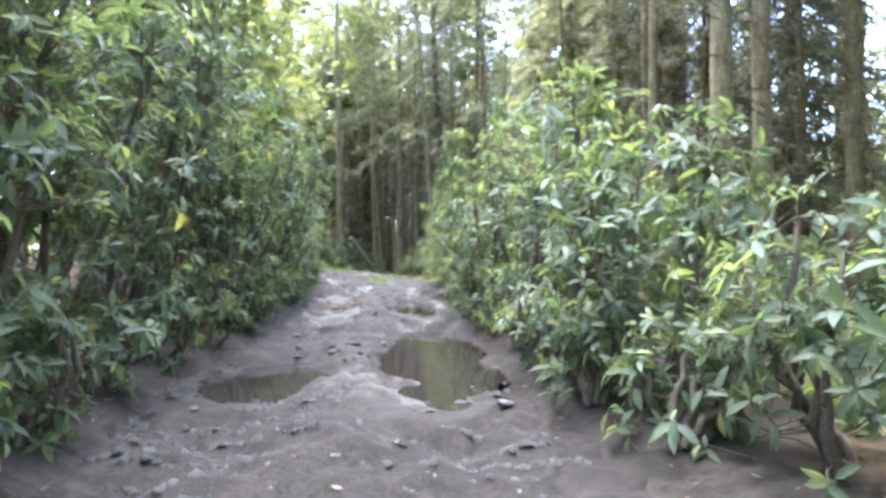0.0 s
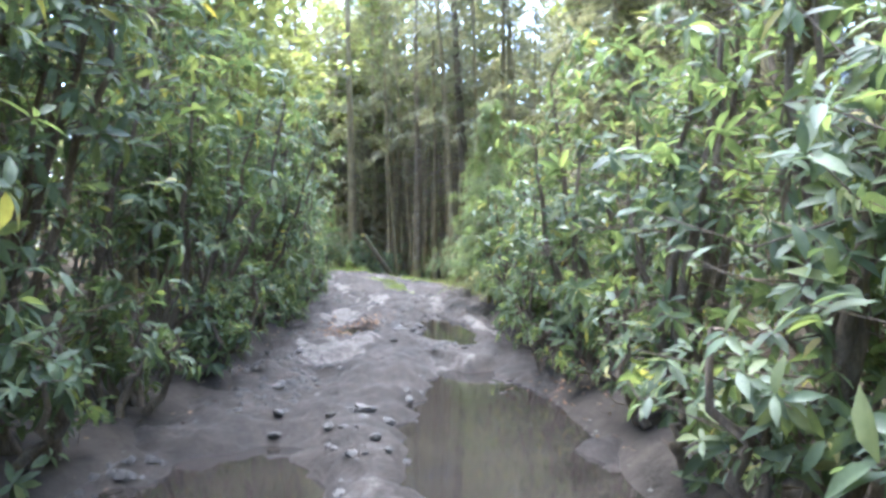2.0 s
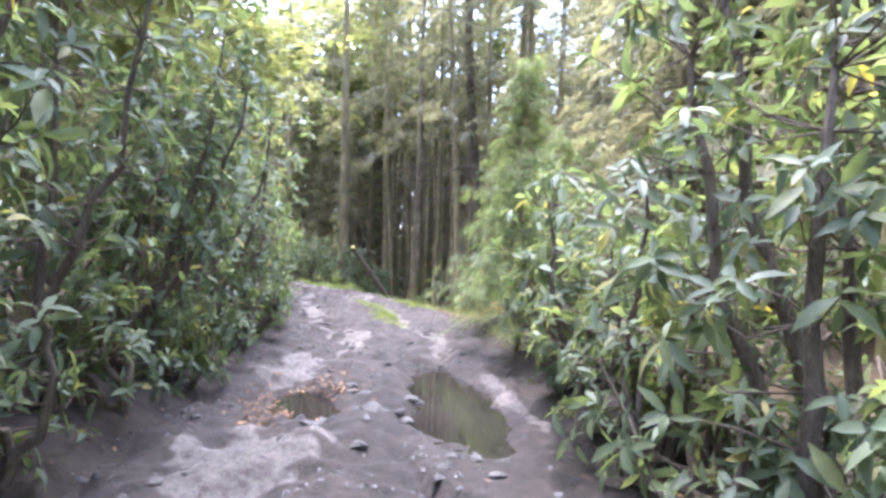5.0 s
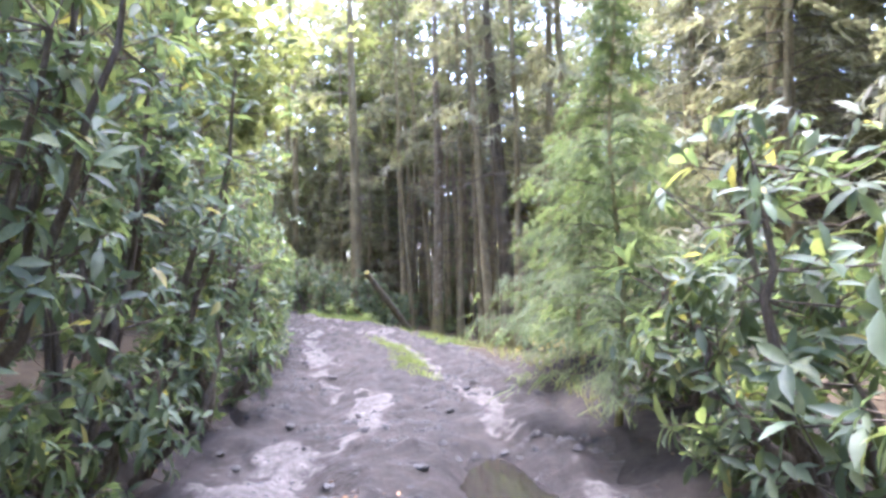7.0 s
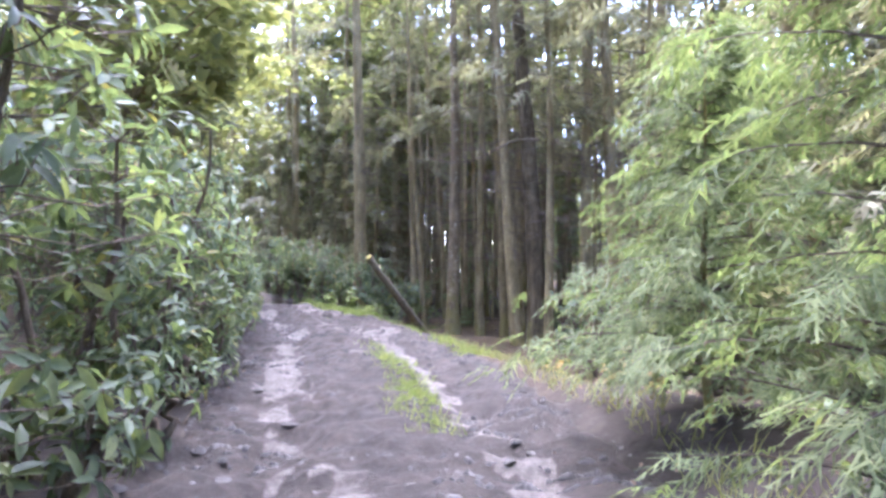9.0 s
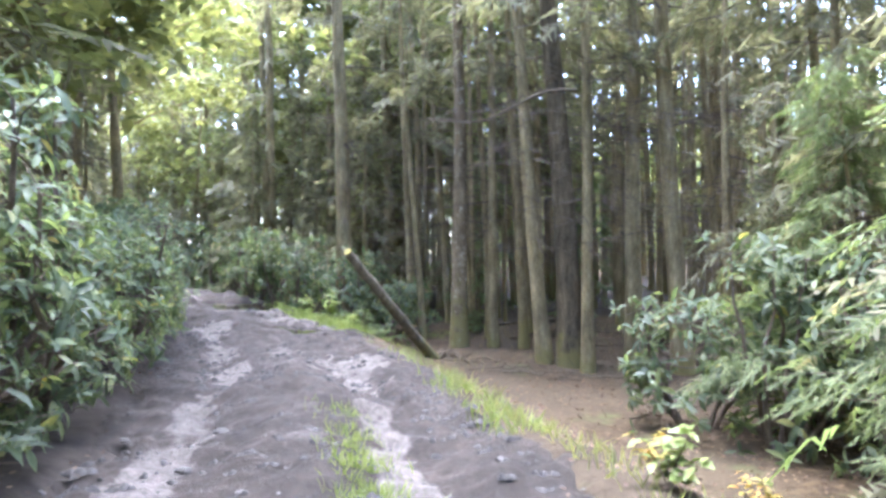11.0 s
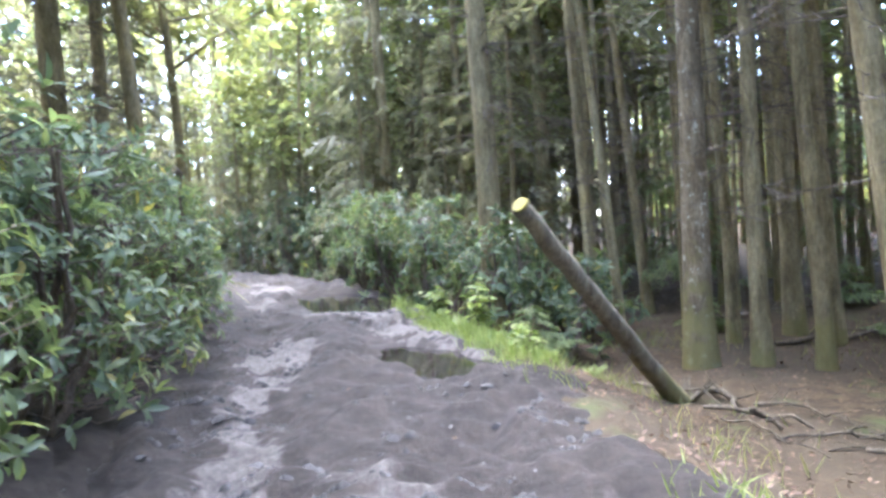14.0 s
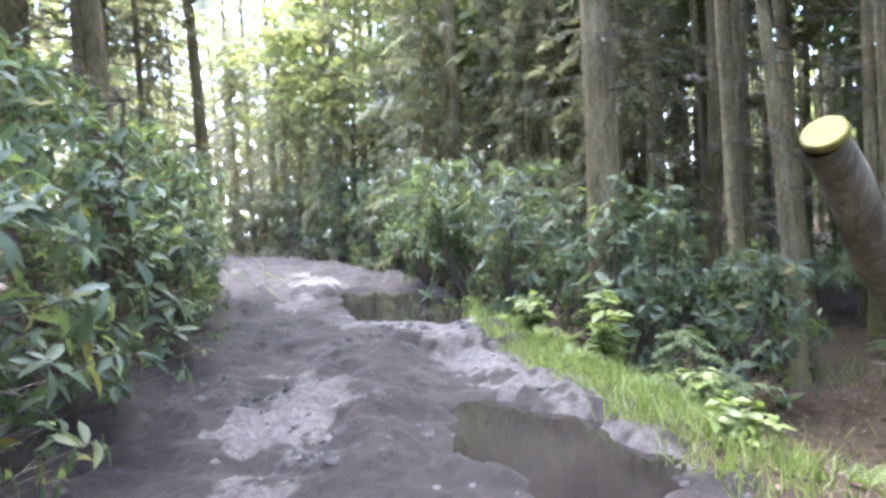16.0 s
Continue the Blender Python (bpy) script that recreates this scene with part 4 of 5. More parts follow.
for x, y, kind, scale, *tilt in KNOWN:
    plant(x, y, kind, scale, *tilt)
cand = pick.uniform((-48, -8), (38, 82), (6000, 2))
cd, _ = offset(cand[:, 0], cand[:, 1])
count = 0
FAR = []
for (x, y), d in zip(cand, cd):
    if count >= 400:
        break
    if -4.2 < d < 3.6 or (0 < d < 7.5 and 20 < y < 36.5) or (0 < d < 4.5 and y < 20) or (d < 0 and d > -6 and y > 26 and pick.random() < 0.7):
        continue
    if d < 0 and pick.random() < 0.55:
        continue
    far = math.hypot(x + 1, y - 22)
    if x > 3.5 and y > 30 and far > 31:
        continue
    gap = 1.5 + 0.02 * far
    if min((x - a) ** 2 + (y - b) ** 2 for a, b in placed) < gap * gap:
        continue
    if far > 23:
        placed.append((x, y))
        if not (x > -7 and y > 46 and (int(x * 37) + int(y * 53)) % 5 > 2):
            FAR.append((x, y))
    else:
        kind = int(pick.integers(0, 6))
        plant(x, y, 4 if y > 37 and x < -2.5 and pick.random() < 0.6 else kind, pick.uniform(0.85, 1.15))
    count += 1

# trees deeper in the wood
r = np.random.default_rng(66)
wood, boughs = Soup(), Soup()
for x, y in FAR:
    tall, rad, z = r.uniform(16, 22), r.uniform(0.08, 0.2), gz(x, y)
    wood.add(*tube([(x, y, z - 0.2), (x, y, z + 0.6), (x + r.normal(0, 0.15), y, z + tall * 0.5), (x + r.normal(0, 0.3), y, z + tall)], [rad * 1.4, rad, rad * 0.7, 0.02], 7))
    clear, close = x > -6 and y > 47, -26 < x < 12 and y < 58
    n = 24 if clear else 76 if close else 50
    q = r.uniform(0.5 if clear else 0.2 if x < -2 else 0.34, 1, n)
    t = r.uniform(0, 6.28, n)
    out = np.stack([np.cos(t), np.sin(t), r.uniform(-0.35, 0.1, n)], -1)
    base = np.stack([np.full(n, x), np.full(n, y), z + tall * q], -1) + out * (r.uniform(0, 1.6, n) * (1.1 - q))[:, None]
    size = r.uniform(0.7, 1.3, n) if close else r.uniform(1.1, 1.9, n) * (1.15 - 0.6 * q)
    boughs.many(*((SPRAY_LOW, SPRAY_LOW_F) if close else (SPRAY_FAR, SPRAY_FAR_F)), frames_along(out, unit(r.normal(0, 0.4, (n, 3)) + [0, 0, 1])), base, size)
for k in range(300):
    x, y = r.uniform((-16, 35), (15, 62))
    d = float(offset(np.array([x]), np.array([y]))[0][0])
    if d < 5.5 or (y < 36.6 and x < 3) or min((x - q[0]) ** 2 + (y - q[1]) ** 2 for q in placed) < 0.5:
        continue
    rad, z, tall = r.uniform(0.045, 0.13), gz(x, y), r.uniform(9, 17)
    tilt = r.normal(0, 0.02, 2) * tall
    wood.add(*tube([(x, y, z - 0.2), (x, y, z + 0.5), (x + tilt[0] * 0.5, y + tilt[1] * 0.5, z + tall * 0.5), (x + tilt[0], y + tilt[1], z + tall)], [rad * 1.35, rad, rad * 0.75, 0.015], 6))
far_trees = tagged(new("far_trees"), "many thin straight trunks of the hemlock wood beyond", "woods", kind="stuff")
part("trunk", wood.mesh("trunk", BARK), far_trees, kind="stuff")
part("needles", boughs.mesh("needles", HEMLOCK, False), far_trees, kind="stuff")

b1 = broadleaf(15, 0.12, 601, 3.2, 3300, 0.29, 0.3, "slender birch-like tree with sunlit yellow-green leaves")
stand(b1, -19, 52)
b2 = broadleaf(12, 0.09, 602, 2.8, 3000, 0.29, 0.25, "young broadleaf tree with bright green leaves")
stand(b2, -14.5, 48.5)
for k, (x, y) in enumerate([(-23, 50), (-17, 57), (-22, 58), (-26, 56), (-12, 56), (-8, 60), (-29, 45), (-24, 42.5), (0, 62), (7, 60), (16, 52), (24, 44), (-16, 28), (-13, 19), (-9, 12), (-12, 6), (-5.6, 21), (-2.6, 13.5), (7.2, 25.5), (-7.6, 27), (-3.3, 17.5), (-1.4, 9.5), (-10.5, 33.5), (-9.5, 30.5), (22, 34), (26, 24), (-30, 62), (-18, 64), (-7.2, 23.0), (-4.3, 47), (-9.0, 49), (-1.5, 15.6), (-14.0, 37.6), (9.6, 5.0), (10.4, 0.5), (3.0, -1.5), (8.0, -5.5), (11.5, 9.0)]):
    again((b1, b2)[k % 2], x, y, k * 1.3, 0.9 + 0.08 * (k % 5))

for k, (x, y, sc) in enumerate([(-2, 48, 1.6), (-6.5, 51, 1.6), (-10.5, 52.5, 1.7), (2.5, 50, 1.6), (6, 46, 1.5), (-1, 56, 1.8), (-13.5, 54, 1.6), (-4.6, 18.8, 1.1), (-9.2, 28.6, 1.2), (9.5, 50, 1.6), (4.5, 55, 1.7), (-13.0, 46.6, 1.0), (-16.8, 45.6, 1.05), (-10.4, 46.8, 1.05), (-8.6, 45.6, 0.95), (-20.5, 48.5, 1.1), (-3.2, 46.0, 1.5), (-6.4, 43.4, 1.3)]):
    again((b2, b1)[k % 2], x, y, k * 1.7, sc)

# far woods that close the view between the trunks
r = np.random.default_rng(88)
far_woods = tagged(new("far_woods"), "hazy far foliage beyond the trunks", "woods", kind="stuff")
for count, mat, low, high, edge in ((15000, HEMLOCK, 1.0, 36.0, False), (17000, BROADLEAF, 0.0, 38.0, False), (30000, BROADLEAF, 0.0, 34.0, True)):
    ang = r.uniform(0, 6.28, count)
    dist = r.uniform(56, 95, count)
    clump = value_noise(ang * 14, dist * 0.05, 51)
    zz = low + r.uniform(0, 1, count) ** 1.1 * high * (0.45 + 0.55 * clump)
    fx, fy = np.cos(ang) * dist - 4, np.sin(ang) * dist + 22
    open_side = (fx > -12) & (fy > 45) & (fx < 45)
    zz = np.where(open_side, 0.45 * zz, zz)
    o = np.stack([fx, fy, zz + ground_height(fx, fy)], -1)
    if mat is HEMLOCK:
        o = o[~open_side]
    if edge:
        o = o[open_side]
    count = len(o)
    soup = Soup()
    soup.many(THIN_LEAF, THIN_FACES, frames_along(r.normal(0, 1, o.shape), unit(r.normal(0, 1, o.shape))), o, r.uniform(1.2, 2.6, count))
    part("foliage", soup.mesh("foliage", mat), far_woods, kind="stuff")

# ---- the leaning log ----
def leaning_log():
    root = tagged(new("leaning_log"), "sawn tree trunk leaning over the track, mossy cut end", "log")
    a, b = np.array([-3.36, 34.72, -0.45]), np.array([-4.3, 32.0, 1.95])
    root.location = a
    r = np.random.default_rng(5)
    u = np.linspace(0, 1, 18)[:, None]
    p = (b - a) * u + r.normal(0, 0.008, (18, 3))
    rad = np.interp(u[:, 0], [0, 0.06, 0.2, 1], [0.16, 0.13, 0.11, 0.082])
    s = Soup()
    s.add(*tube(p, rad, 16, 0.05, r))
    trunk = part("trunk", s.mesh("trunk", LOG_BARK), root, "bark-covered trunk with a mossy foot")
    way = unit(b - a)
    bm = bmesh.new()
    bmesh.ops.create_cone(bm, cap_ends=True, segments=20, radius1=0.081, radius2=0.076, depth=0.03)
    bmesh.ops.bevel(bm, geom=[e for e in bm.edges], offset=0.006, segments=1, affect='EDGES')
    me = bpy.data.meshes.new("cut_end")
    bm.to_mesh(me)
    bm.free()
    me.materials.append(CUT)
    end = part("cut_end", me, root, "yellow-green mossy sawn face")
    end.matrix_basis = Matrix.Translation(b - a + way * 0.012) @ Vector(way).to_track_quat("Z", "Y").to_matrix().to_4x4()
    for k in range(6):
        q = r.uniform(0.15, 0.9)
        t = r.uniform(0, 6.28)
        side = unit(np.cross(way, [math.cos(t), math.sin(t), 0.4]))
        st = Soup()
        at = (b - a) * q + side * 0.095
        st.add(*tube([at, at + side * 0.07 + way * 0.02, at + side * 0.12 + way * 0.05], [0.014, 0.011, 0.006], 6))
        part("stub", st.mesh("stub", DEADWOOD), trunk)
    for k in range(9):
        t = r.uniform(0, 6.28)
        st = Soup()
        at = np.array([math.cos(t) * 0.12, math.sin(t) * 0.12, 0.1])
        d = unit([math.cos(t), math.sin(t), r.uniform(0.3, 1.4)])
        st.add(*tube([at, at + d * 0.15, at + d * r.uniform(0.25, 0.4)], [0.035, 0.025, 0.004], 5))
        part("splinter", st.mesh("splinter", DEADWOOD), trunk, "pale splintered wood")
    return root


leaning_log()


def fallen_branch(a, b, rad, seed, twigs=6, name="fallen_branch", label="dead grey branch lying on the leaf litter"):
    r = np.random.default_rng(seed)
    rad *= 0.75
    a3 = np.array([*a, gz(*a) + rad * 0.6])
    b3 = np.array([*b, gz(*b) + rad * 0.6])
    root = tagged(new(name), label, "branch", "fallen branches")
    root.location = a3
    u = np.linspace(0, 1, 9)[:, None]
    p = (b3 - a3) * u + r.normal(0, 0.05, (9, 3)) * np.sin(u * np.pi) + [0, 0, 0.06] * np.sin(u * np.pi)
    s = Soup()
    s.add(*tube(p, np.linspace(rad, rad * 0.35, 9), 7, 0.06, r))
    stem = part("stem", s.mesh("stem", DEADWOOD), root)
    for k in range(twigs):
        i = r.integers(2, 8)
        d = unit(np.array([*r.normal(0, 1, 2), abs(r.normal(0.3, 0.3))]))
        ln = r.uniform(0.2, 0.6)
        t = Soup()
        t.add(*tube([p[i], p[i] + d * ln * 0.5, p[i] + d * ln + r.normal(0, 0.05, 3)], [rad * 0.35, rad * 0.25, 0.003], 5))
        part("twig", t.mesh("twig", DEADWOOD), stem)


for k, (a, b, rad) in enumerate([((-3.1, 34.3), (-1.3, 33.6), 0.035), ((-2.4, 33.5), (-0.9, 33.9), 0.025), ((-2.9, 33.9), (-2.0, 33.0), 0.02), ((-1.7, 33.3), (-0.2, 33.2), 0.03), ((-1.2, 33.8), (0.4, 32.9), 0.02),
                                 ((-2.6, 34.6), (-1.6, 34.0), 0.03), ((0.0, 33.6), (1.4, 33.3), 0.03), ((-4.0, 35.2), (-2.6, 34.2), 0.03), ((-2.3, 38.4), (0.6, 39.2), 0.06), ((-3.6, 40.3), (-1.0, 41.4), 0.07), ((-0.5, 37.0), (1.8, 37.8), 0.03),
                                 ((-14.2, 41.2), (-13.4, 41.0), 0.02), ((0.6, 30.0), (1.8, 31.4), 0.02), ((-2.0, 33.2), (-0.9, 33.6), 0.016), ((-1.6, 33.9), (-0.4, 33.3), 0.014), ((-0.8, 33.1), (0.3, 33.7), 0.014)]):
    fallen_branch(a, b, rad, 700 + k)

fallen_branch((-3.15, 35.2), (-2.35, 33.75), 0.065, 731, 3, "fallen_log", "short mossy broken log lying on the leaf litter")
stick = tagged(new("dead_stick"), "pale bare dead stick leaning in a bush", "stick")
stick.location = (3.85, 13.5, gz(3.85, 13.5))
s = Soup()
s.add(*tube([(0, 0, -0.05), (-0.12, 0.1, 0.3), (-0.25, 0.23, 0.58), (-0.4, 0.35, 0.85)], [0.014, 0.012, 0.01, 0.006], 7))
part("stem", s.mesh("stem", DEADWOOD), stick)

# ---- leaf litter, grass, small plants, stones ----
r = np.random.default_rng(91)
n = 22000
x, y = r.uniform(-8, 6, n), r.uniform(22, 46, n)
d, _ = offset(x, y)
keep = (d > 1.7) & (d < 11)
x2, y2 = r.uniform(-6, 8, 7000), r.uniform(2, 32, 7000)
d2, _ = offset(x2, y2)
k2 = (np.abs(d2) < 3.0) & (r.random(7000) < np.where(np.abs(d2) > 1.4, 0.9, 0.05))
x, y = np.concatenate([x[keep], x2[k2]]), np.concatenate([y[keep], y2[k2]])
o = np.stack([x, y, surface(x, y) + 0.008], -1)
w = r.normal(0, 1, o.shape) * [1, 1, 0.12]
soup = Soup()
soup.many(LITTER_LEAF, LITTER_FACES, frames_along(w, unit(r.normal(0, 0.35, o.shape) + [0, 0, 1])), o, r.uniform(0.03, 0.062, len(o)))
tagged(new("leaf_litter", soup.mesh("leaf_litter", DEAD)), "fallen brown leaves strewn over the ground", "leaf litter", kind="stuff")


def blades(name, spots, size, seed, label, mat, category="grass"):
    r = np.random.default_rng(seed)
    spots = np.asarray(spots)
    o = np.stack([spots[:, 0], spots[:, 1], surface(spots[:, 0], spots[:, 1]) - 0.01], -1)
    v, f = blade(4, [0.022, 0.03, 0.022, 0.002], 0.0, 0.4)
    bend = v.copy()
    bend[:, 2] = v[:, 2] - 0.3 * v[:, 1] ** 2
    w = unit(np.stack([r.normal(0, 0.45, len(o)), r.normal(0, 0.45, len(o)), np.ones(len(o))], -1))
    t = r.uniform(0, 6.28, len(o))
    up = np.stack([np.cos(t), np.sin(t), 0 * t], -1)
    soup = Soup()
    soup.many(bend, f, frames_along(w, up), o, size * r.uniform(0.5, 1.25, len(o)))
    tagged(new(name, soup.mesh(name, mat)), label, category, kind="stuff")


spots = []
for y, lo, hi, n in [(31.4, 1.55, 2.0, 60), (32.2, 1.5, 2.2, 320), (33.0, 1.45, 2.2, 380), (33.8, 1.4, 2.2, 380), (34.6, 1.35, 2.2, 380), (35.4, 1.35, 2.1, 320), (36.2, 1.35, 1.9, 220), (25.5, 1.45, 1.9, 110), (26.8, 1.45, 1.9, 90), (28.6, 1.5, 1.9, 60)]:
    for k in range(n * 2):
        p = beside(y + r.uniform(-0.5, 0.5), r.uniform(lo, hi))
        spots.append((p[0] + r.normal(0, 0.05), p[1] + r.normal(0, 0.05)))
blades("grass", spots, 0.17, 92, "yellow-green grass along the edge of the track", GRASS)

spots = []
for y, n in [(25.5, 160), (24.6, 420), (23.6, 480), (22.6, 480), (21.8, 300)]:
    for k in range(n):
        spots.append(beside(y + r.uniform(-0.5, 0.5), r.normal(0.33, 0.13)))
weeds = [(-4.9 + a, 35.1 + b) for a, b in r.normal(0, 1, (260, 2)) * [0.5, 0.7]] + [(-3.9 + a, 34.3 + b) for a, b in r.normal(0, 1, (160, 2)) * [0.35, 0.35]] + [(-2.8 + a, 32.4 + b) for a, b in r.normal(0, 1, (120, 2)) * [0.3, 0.8]] + [(-4.4 + a, 38.6 + b) for a, b in r.normal(0, 1, (220, 2)) * [0.4, 0.4]] + [(-1.2 + a, 38.6 + b) for a, b in r.normal(0, 1, (300, 2)) * [1.3, 1.2]]
for k in range(900):
    weeds.append(beside(r.uniform(18.5, 28), 1.72 + abs(r.normal(0, 0.28))))
blades("weeds", weeds, 0.15, 96, "thin olive weeds growing through the leaf litter", BROADLEAF, "weeds")
blades("grass", spots, 0.11, 95, "short green grass on the crown between the ruts", GRASS)


def small_plant(name, x, y, tall, seed, mat, leaves=40, size=0.12, spread=0.3, label="", category="plant"):
    r = np.random.default_rng(seed)
    root = tagged(new(name), label, category, "roadside plants")
    root.location = (x, y, float(surface(x, y)[0]) - 0.02)
    st, o, w = Soup(), [], []
    for k in range(6):
        t = r.uniform(0, 6.28)
        top = np.array([math.cos(t) * spread * r.uniform(0.3, 1), math.sin(t) * spread * r.uniform(0.3, 1), tall * r.uniform(0.6, 1)])
        u = np.linspace(0, 1, 6)[:, None]
        p = top * np.concatenate([u**1.5, u**1.5, u], 1)
        st.add(*tube(p, np.linspace(0.006, 0.002, 6), 5))
        for c in range(leaves // 6):
            g = r.uniform(0.3, 1)
            o.append([np.interp(g, u[:, 0], p[:, a]) for a in range(3)])
            tt = r.uniform(0, 6.28)
            w.append([math.cos(tt), math.sin(tt), r.uniform(-0.3, 0.3)])
    part("stem", st.mesh("stem", TWIG), root)
    soup = Soup()
    o = np.array(o)
    soup.many(BROAD_LEAF, BROAD_FACES, frames_along(np.array(w), unit(r.normal(0, 0.3, o.shape) + [0, 0, 1])), o, size * r.uniform(0.7, 1.3, len(o)))
    part("leaves", soup.mesh("leaves", mat), root, kind="stuff")


for k, (x, y, tall, mat, size, lab) in enumerate([(-6.1, 35.3, 0.95, GRASS, 0.17, "bright green sapling with broad leaves by the track"), (-5.1, 33.9, 0.4, GRASS, 0.1, "leafy green plant in the verge"), (-4.7, 33.2, 0.35, GRASS, 0.1, "leafy green plant in the verge"),
                                            (-7.2, 36.2, 0.6, GRASS, 0.14, "bright green sapling with broad leaves by the track"), (0.65, 26.5, 0.42, YELLOW, 0.075, "low shrub with yellow autumn leaves"), (1.6, 23.2, 0.4, YELLOW, 0.06, "low shrub with yellow autumn leaves"),
                                            (1.9, 22.5, 0.36, YELLOW, 0.06, "low shrub with yellow autumn leaves"), (1.5, 26.0, 0.42, YELLOW, 0.075, "low shrub with yellow autumn leaves"), (0.7, 24.5, 0.4, GRASS, 0.1, "leafy green plant in the verge")]):
    small_plant("green_plant" if mat is GRASS else "yellow_shrub", x, y, tall, 800 + k, mat, size=size, label=lab, leaves=84)


def fern(x, y, tall, seed):
    """A fern: arching fronds, each a stalk with two rows of narrow leaflets."""
    r = np.random.default_rng(seed)
    root = tagged(new("fern"), "yellow-green fern with arching fronds in the verge", "fern", "roadside ferns")
    root.location = (x, y, float(surface(x, y)[0]) - 0.01)
    for k in range(r.integers(7, 11)):
        t = k * 2.4 + r.normal(0, 0.3)
        ln = 0.75 * tall * r.uniform(0.7, 1.25)
        u = np.linspace(0, 1, 12)
        out = ln * 0.75 * u**1.35
        p = np.stack([np.cos(t) * out, np.sin(t) * out, ln * (1.05 * u - 0.42 * u**2.4)], -1)
        way = unit(np.gradient(p, axis=0))
        s = Soup()
        s.add(*tube(p, np.linspace(0.0035, 0.001, 12), 4))
        side = unit(np.cross(way, [0, 0, 1.0]))
        for sign in (-1, 1):
            sel = slice(2, 12)
            w = side[sel] * sign + way[sel] * 0.45 - np.array([0, 0, 0.12])
            size = ln * 0.26 * np.sin(np.linspace(0.5, 3.0, 10)).clip(0.12)
            s.many(THIN_LEAF, THIN_FACES, frames_along(w, unit(np.cross(side[sel], way[sel]) + r.normal(0, 0.12, (10, 3)))), p[sel], np.stack([size * 0.5, size, size], -1))
        part("frond", s.mesh("frond", GRASS), root)


for k, (y, off, tall) in enumerate([(32.3, 1.95, 0.28), (33.2, 2.05, 0.3), (33.8, 1.75, 0.32), (34.1, 2.2, 0.45), (34.6, 1.8, 0.36), (35.0, 2.25, 0.42), (35.5, 1.8, 0.34), (36.0, 2.1, 0.4), (36.5, 1.75, 0.34), (33.0, 2.6, 0.34), (32.2, 2.7, 0.3)]):
    fern(*beside(y, off), tall, 860 + k)


def stone_mesh(seed):
    bm = bmesh.new()
    bmesh.ops.create_icosphere(bm, subdivisions=2, radius=1.0)
    r = np.random.default_rng(seed)
    off = Vector(r.uniform(0, 50, 3))
    for v in bm.verts:
        v.co *= 1 + 0.45 * noise.noise(v.co * 1.1 + off)
        v.co.z *= 0.6
    me = bpy.data.meshes.new("stone")
    bm.to_mesh(me)
    bm.free()
    me.materials.append(STONE)
    return me


STONES = [stone_mesh(k) for k in range(5)]
r = np.random.default_rng(93)
for k in range(130):
    y = r.choice([r.uniform(8, 19), r.uniform(19, 30), r.uniform(30, 38)])
    p = beside(y, r.uniform(-1.4, 1.4))
    size = r.uniform(0.02, 0.055)
    ob = tagged(new("stone", STONES[k % 5]), "grey stone half sunk in the mud of the track", "stone", "stones on the track")
    ob.matrix_basis = Matrix.LocRotScale((*p, float(surface(*p)[0]) + size * 0.1), Euler((0, 0, r.uniform(0, 6.28))), (size * r.uniform(0.8, 1.5), size, size))
for k in range(34):
    p = np.array([1.75, 16.1]) + r.normal(0, 1, 2) * [0.32, 0.75]
    size = r.uniform(0.03, 0.08)
    ob = tagged(new("stone", STONES[k % 5]), "grey rubble stone at the edge of a muddy rut", "stone", "stones on the track")
    ob.matrix_basis = Matrix.LocRotScale((*p, float(surface(*p)[0]) + size * 0.15), Euler((r.normal(0, 0.2), r.normal(0, 0.2), r.uniform(0, 6.28))), (size * r.uniform(0.8, 1.6), size, size))
for k in range(40):
    p = np.array([2.85, 10.9]) + r.normal(0, 1, 2) * [0.3, 1.0]
    size = r.uniform(0.018, 0.055)
    ob = tagged(new("stone", STONES[k % 5]), "grey rubble stone between two puddles of the track", "stone", "stones on the track")
    ob.matrix_basis = Matrix.LocRotScale((*p, float(surface(*p)[0]) + size * 0.15), Euler((r.normal(0, 0.25), r.normal(0, 0.25), r.uniform(0, 6.28))), (size * r.uniform(0.8, 1.7), size, size))
r = np.random.default_rng(97)
spot = r.normal(0, 1, (700, 2)) * [0.2, 0.42] + [0.95, 16.0]
spot = np.concatenate([spot, r.normal(0, 1, (500, 2)) * [0.25, 0.7] + [4.3, 13.4]])
o = np.stack([spot[:, 0], spot[:, 1], surface(spot[:, 0], spot[:, 1]) + 0.02], -1)
o[:700, 2] = np.maximum(o[:700, 2], np.percentile(o[:700, 2], 45))
soup = Soup()
soup.many(LITTER_LEAF, LITTER_FACES, frames_along(r.normal(0, 1, o.shape) * [1, 1, 0.1], unit(r.normal(0, 0.3, o.shape) + [0, 0, 1])), o, r.uniform(0.03, 0.06, len(o)))
tagged(new("leaf_litter", soup.mesh("leaf_litter", OCHRE)), "wet rust-brown leaves gathered in a muddy hollow", "leaf litter", kind="stuff")
r = np.random.default_rng(94)
n = 3500
yy = r.uniform(4, 39, n)
pp = np.array([beside(a, b) for a, b in zip(yy, r.normal(0, 0.9, n).clip(-1.6, 1.6))])
o = np.stack([pp[:, 0], pp[:, 1], surface(pp[:, 0], pp[:, 1])], -1)
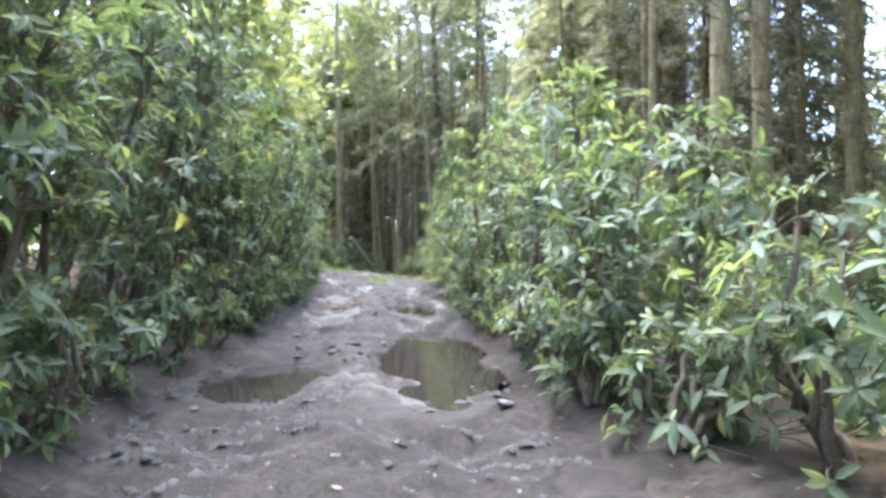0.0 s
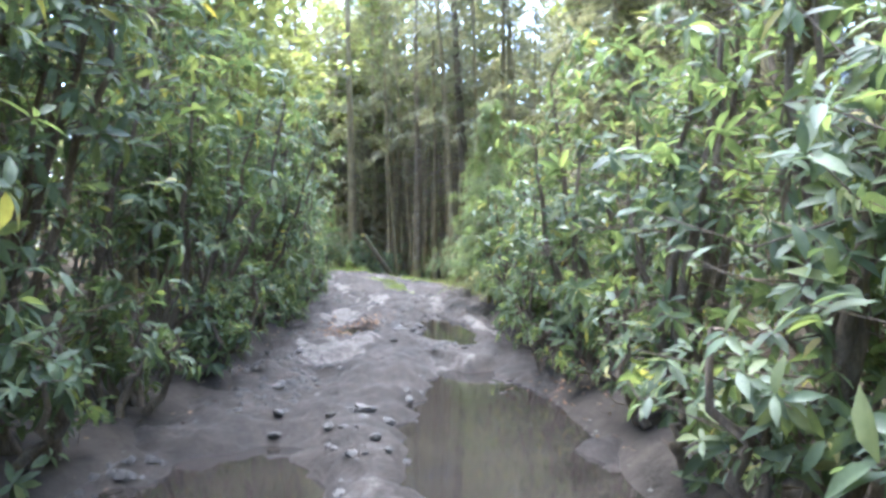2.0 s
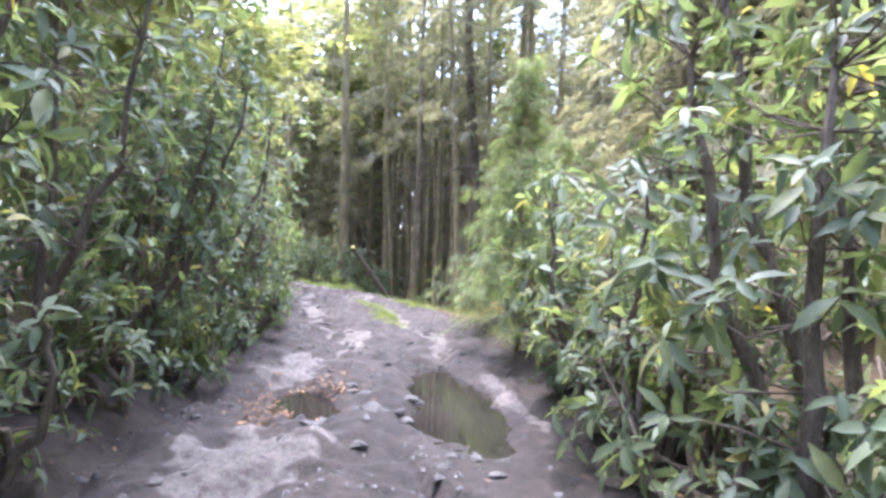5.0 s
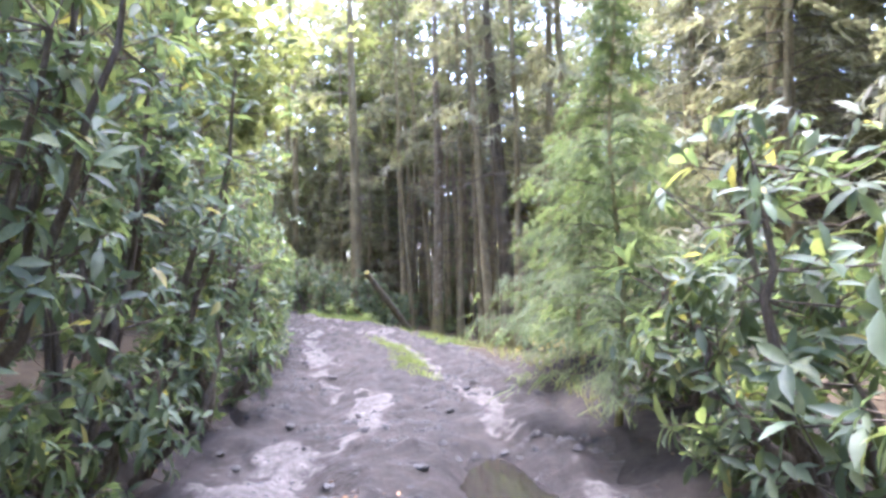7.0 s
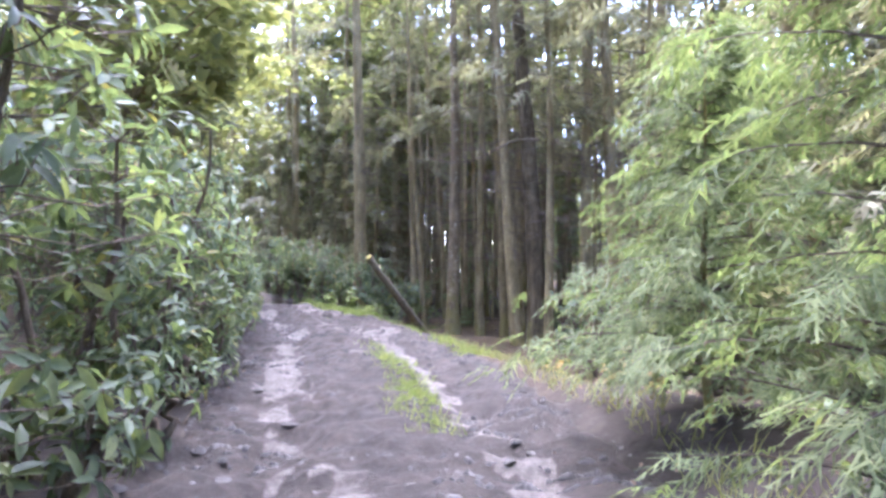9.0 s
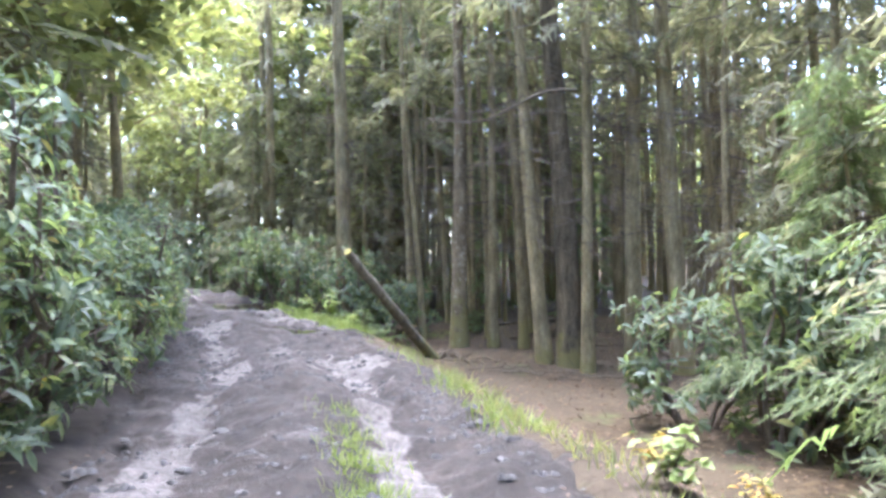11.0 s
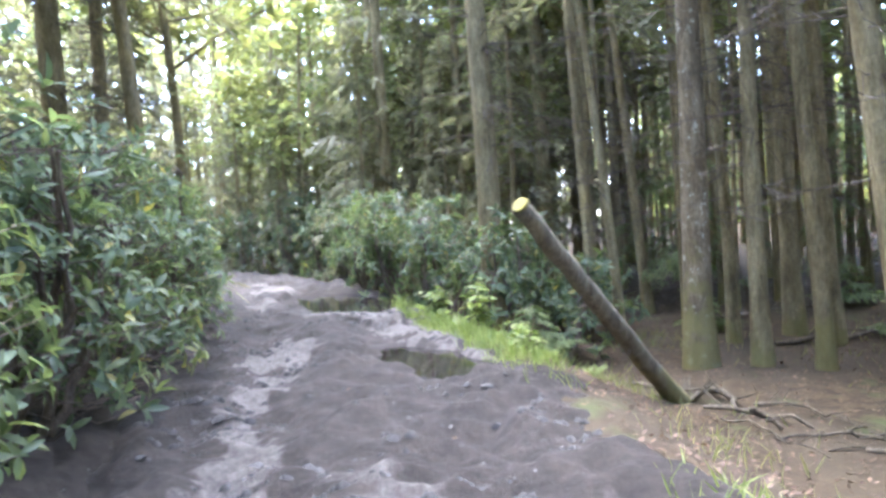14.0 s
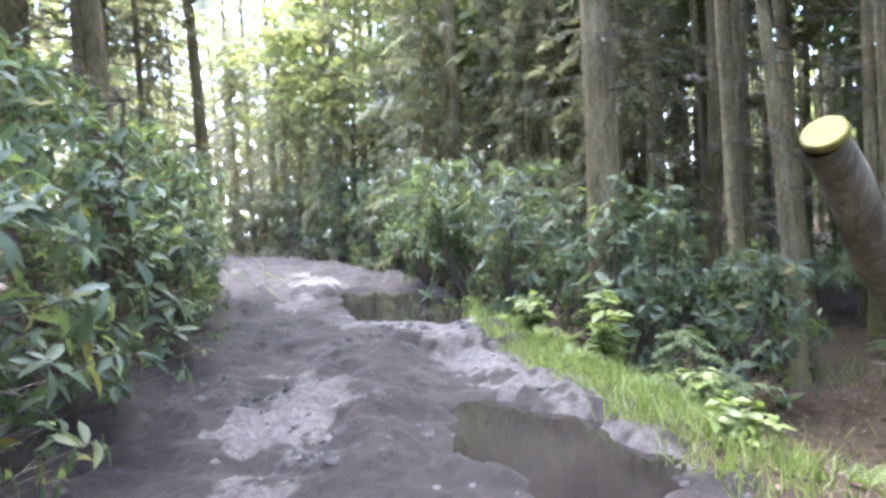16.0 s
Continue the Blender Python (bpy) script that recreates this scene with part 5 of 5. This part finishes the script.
pebble = np.array([(1, 0, 0), (-1, 0, 0), (0, 1, 0), (0, -1, 0), (0, 0, 0.7)], float)
pf = np.array([(0, 2, 4), (2, 1, 4), (1, 3, 4), (3, 0, 4)])
soup = Soup()
soup.many(pebble, pf, frames_along(r.normal(0, 1, o.shape) * [1, 1, 0.1], unit(r.normal(0, 0.2, o.shape) + [0, 0, 1])), o, r.uniform(0.008, 0.025, n))
tagged(new("gravel", soup.mesh("gravel", GRIT, False)), "loose grit and pebbles on the track", "gravel", kind="stuff")

# clods of mud that stand up from the churned surface
r = np.random.default_rng(98)
n = 16000
yy = r.uniform(7, 39, n)
pp = np.array([beside(a, b) for a, b in zip(yy, r.uniform(-1.6, 1.6, n))])
pp = pp[value_noise(pp[:, 0] * 1.3, pp[:, 1] * 1.3, 61) + 0.5 * value_noise(pp[:, 0] * 4, pp[:, 1] * 4, 62) + r.normal(0, 0.12, n) > 0.92]
for px, py, a, b, turn, deep in PUDDLES:
    pp = pp[np.hypot((pp[:, 0] - px) / (a * 0.75), (pp[:, 1] - py) / a) > 0.8]
o = np.stack([pp[:, 0], pp[:, 1], surface(pp[:, 0], pp[:, 1]) - 0.006], -1)
lump = np.array([(1, 0.1, 0), (0.25, 1, 0), (-0.9, 0.45, 0), (-0.6, -0.8, 0), (0.5, -0.9, 0), (0.45, 0.35, 0.62), (-0.4, 0.3, 0.75), (0.1, -0.45, 0.55)])
lf = np.array([(0, 1, 5), (1, 6, 5), (1, 2, 6), (2, 7, 6), (2, 3, 7), (3, 4, 7), (4, 5, 7), (4, 0, 5), (5, 6, 7)])
soup = Soup()
soup.many(lump, lf, frames_along(r.normal(0, 1, o.shape) * [1, 1, 0.1], unit(r.normal(0, 0.15, o.shape) + [0, 0, 1])), o, r.uniform(0.012, 0.05, (len(o), 1)) * r.uniform(0.7, 1.3, (len(o), 3)))
tagged(new("mud_clods", soup.mesh("mud_clods", CLOD, False)), "crumbled clods of drying mud on the track", "mud", kind="stuff")
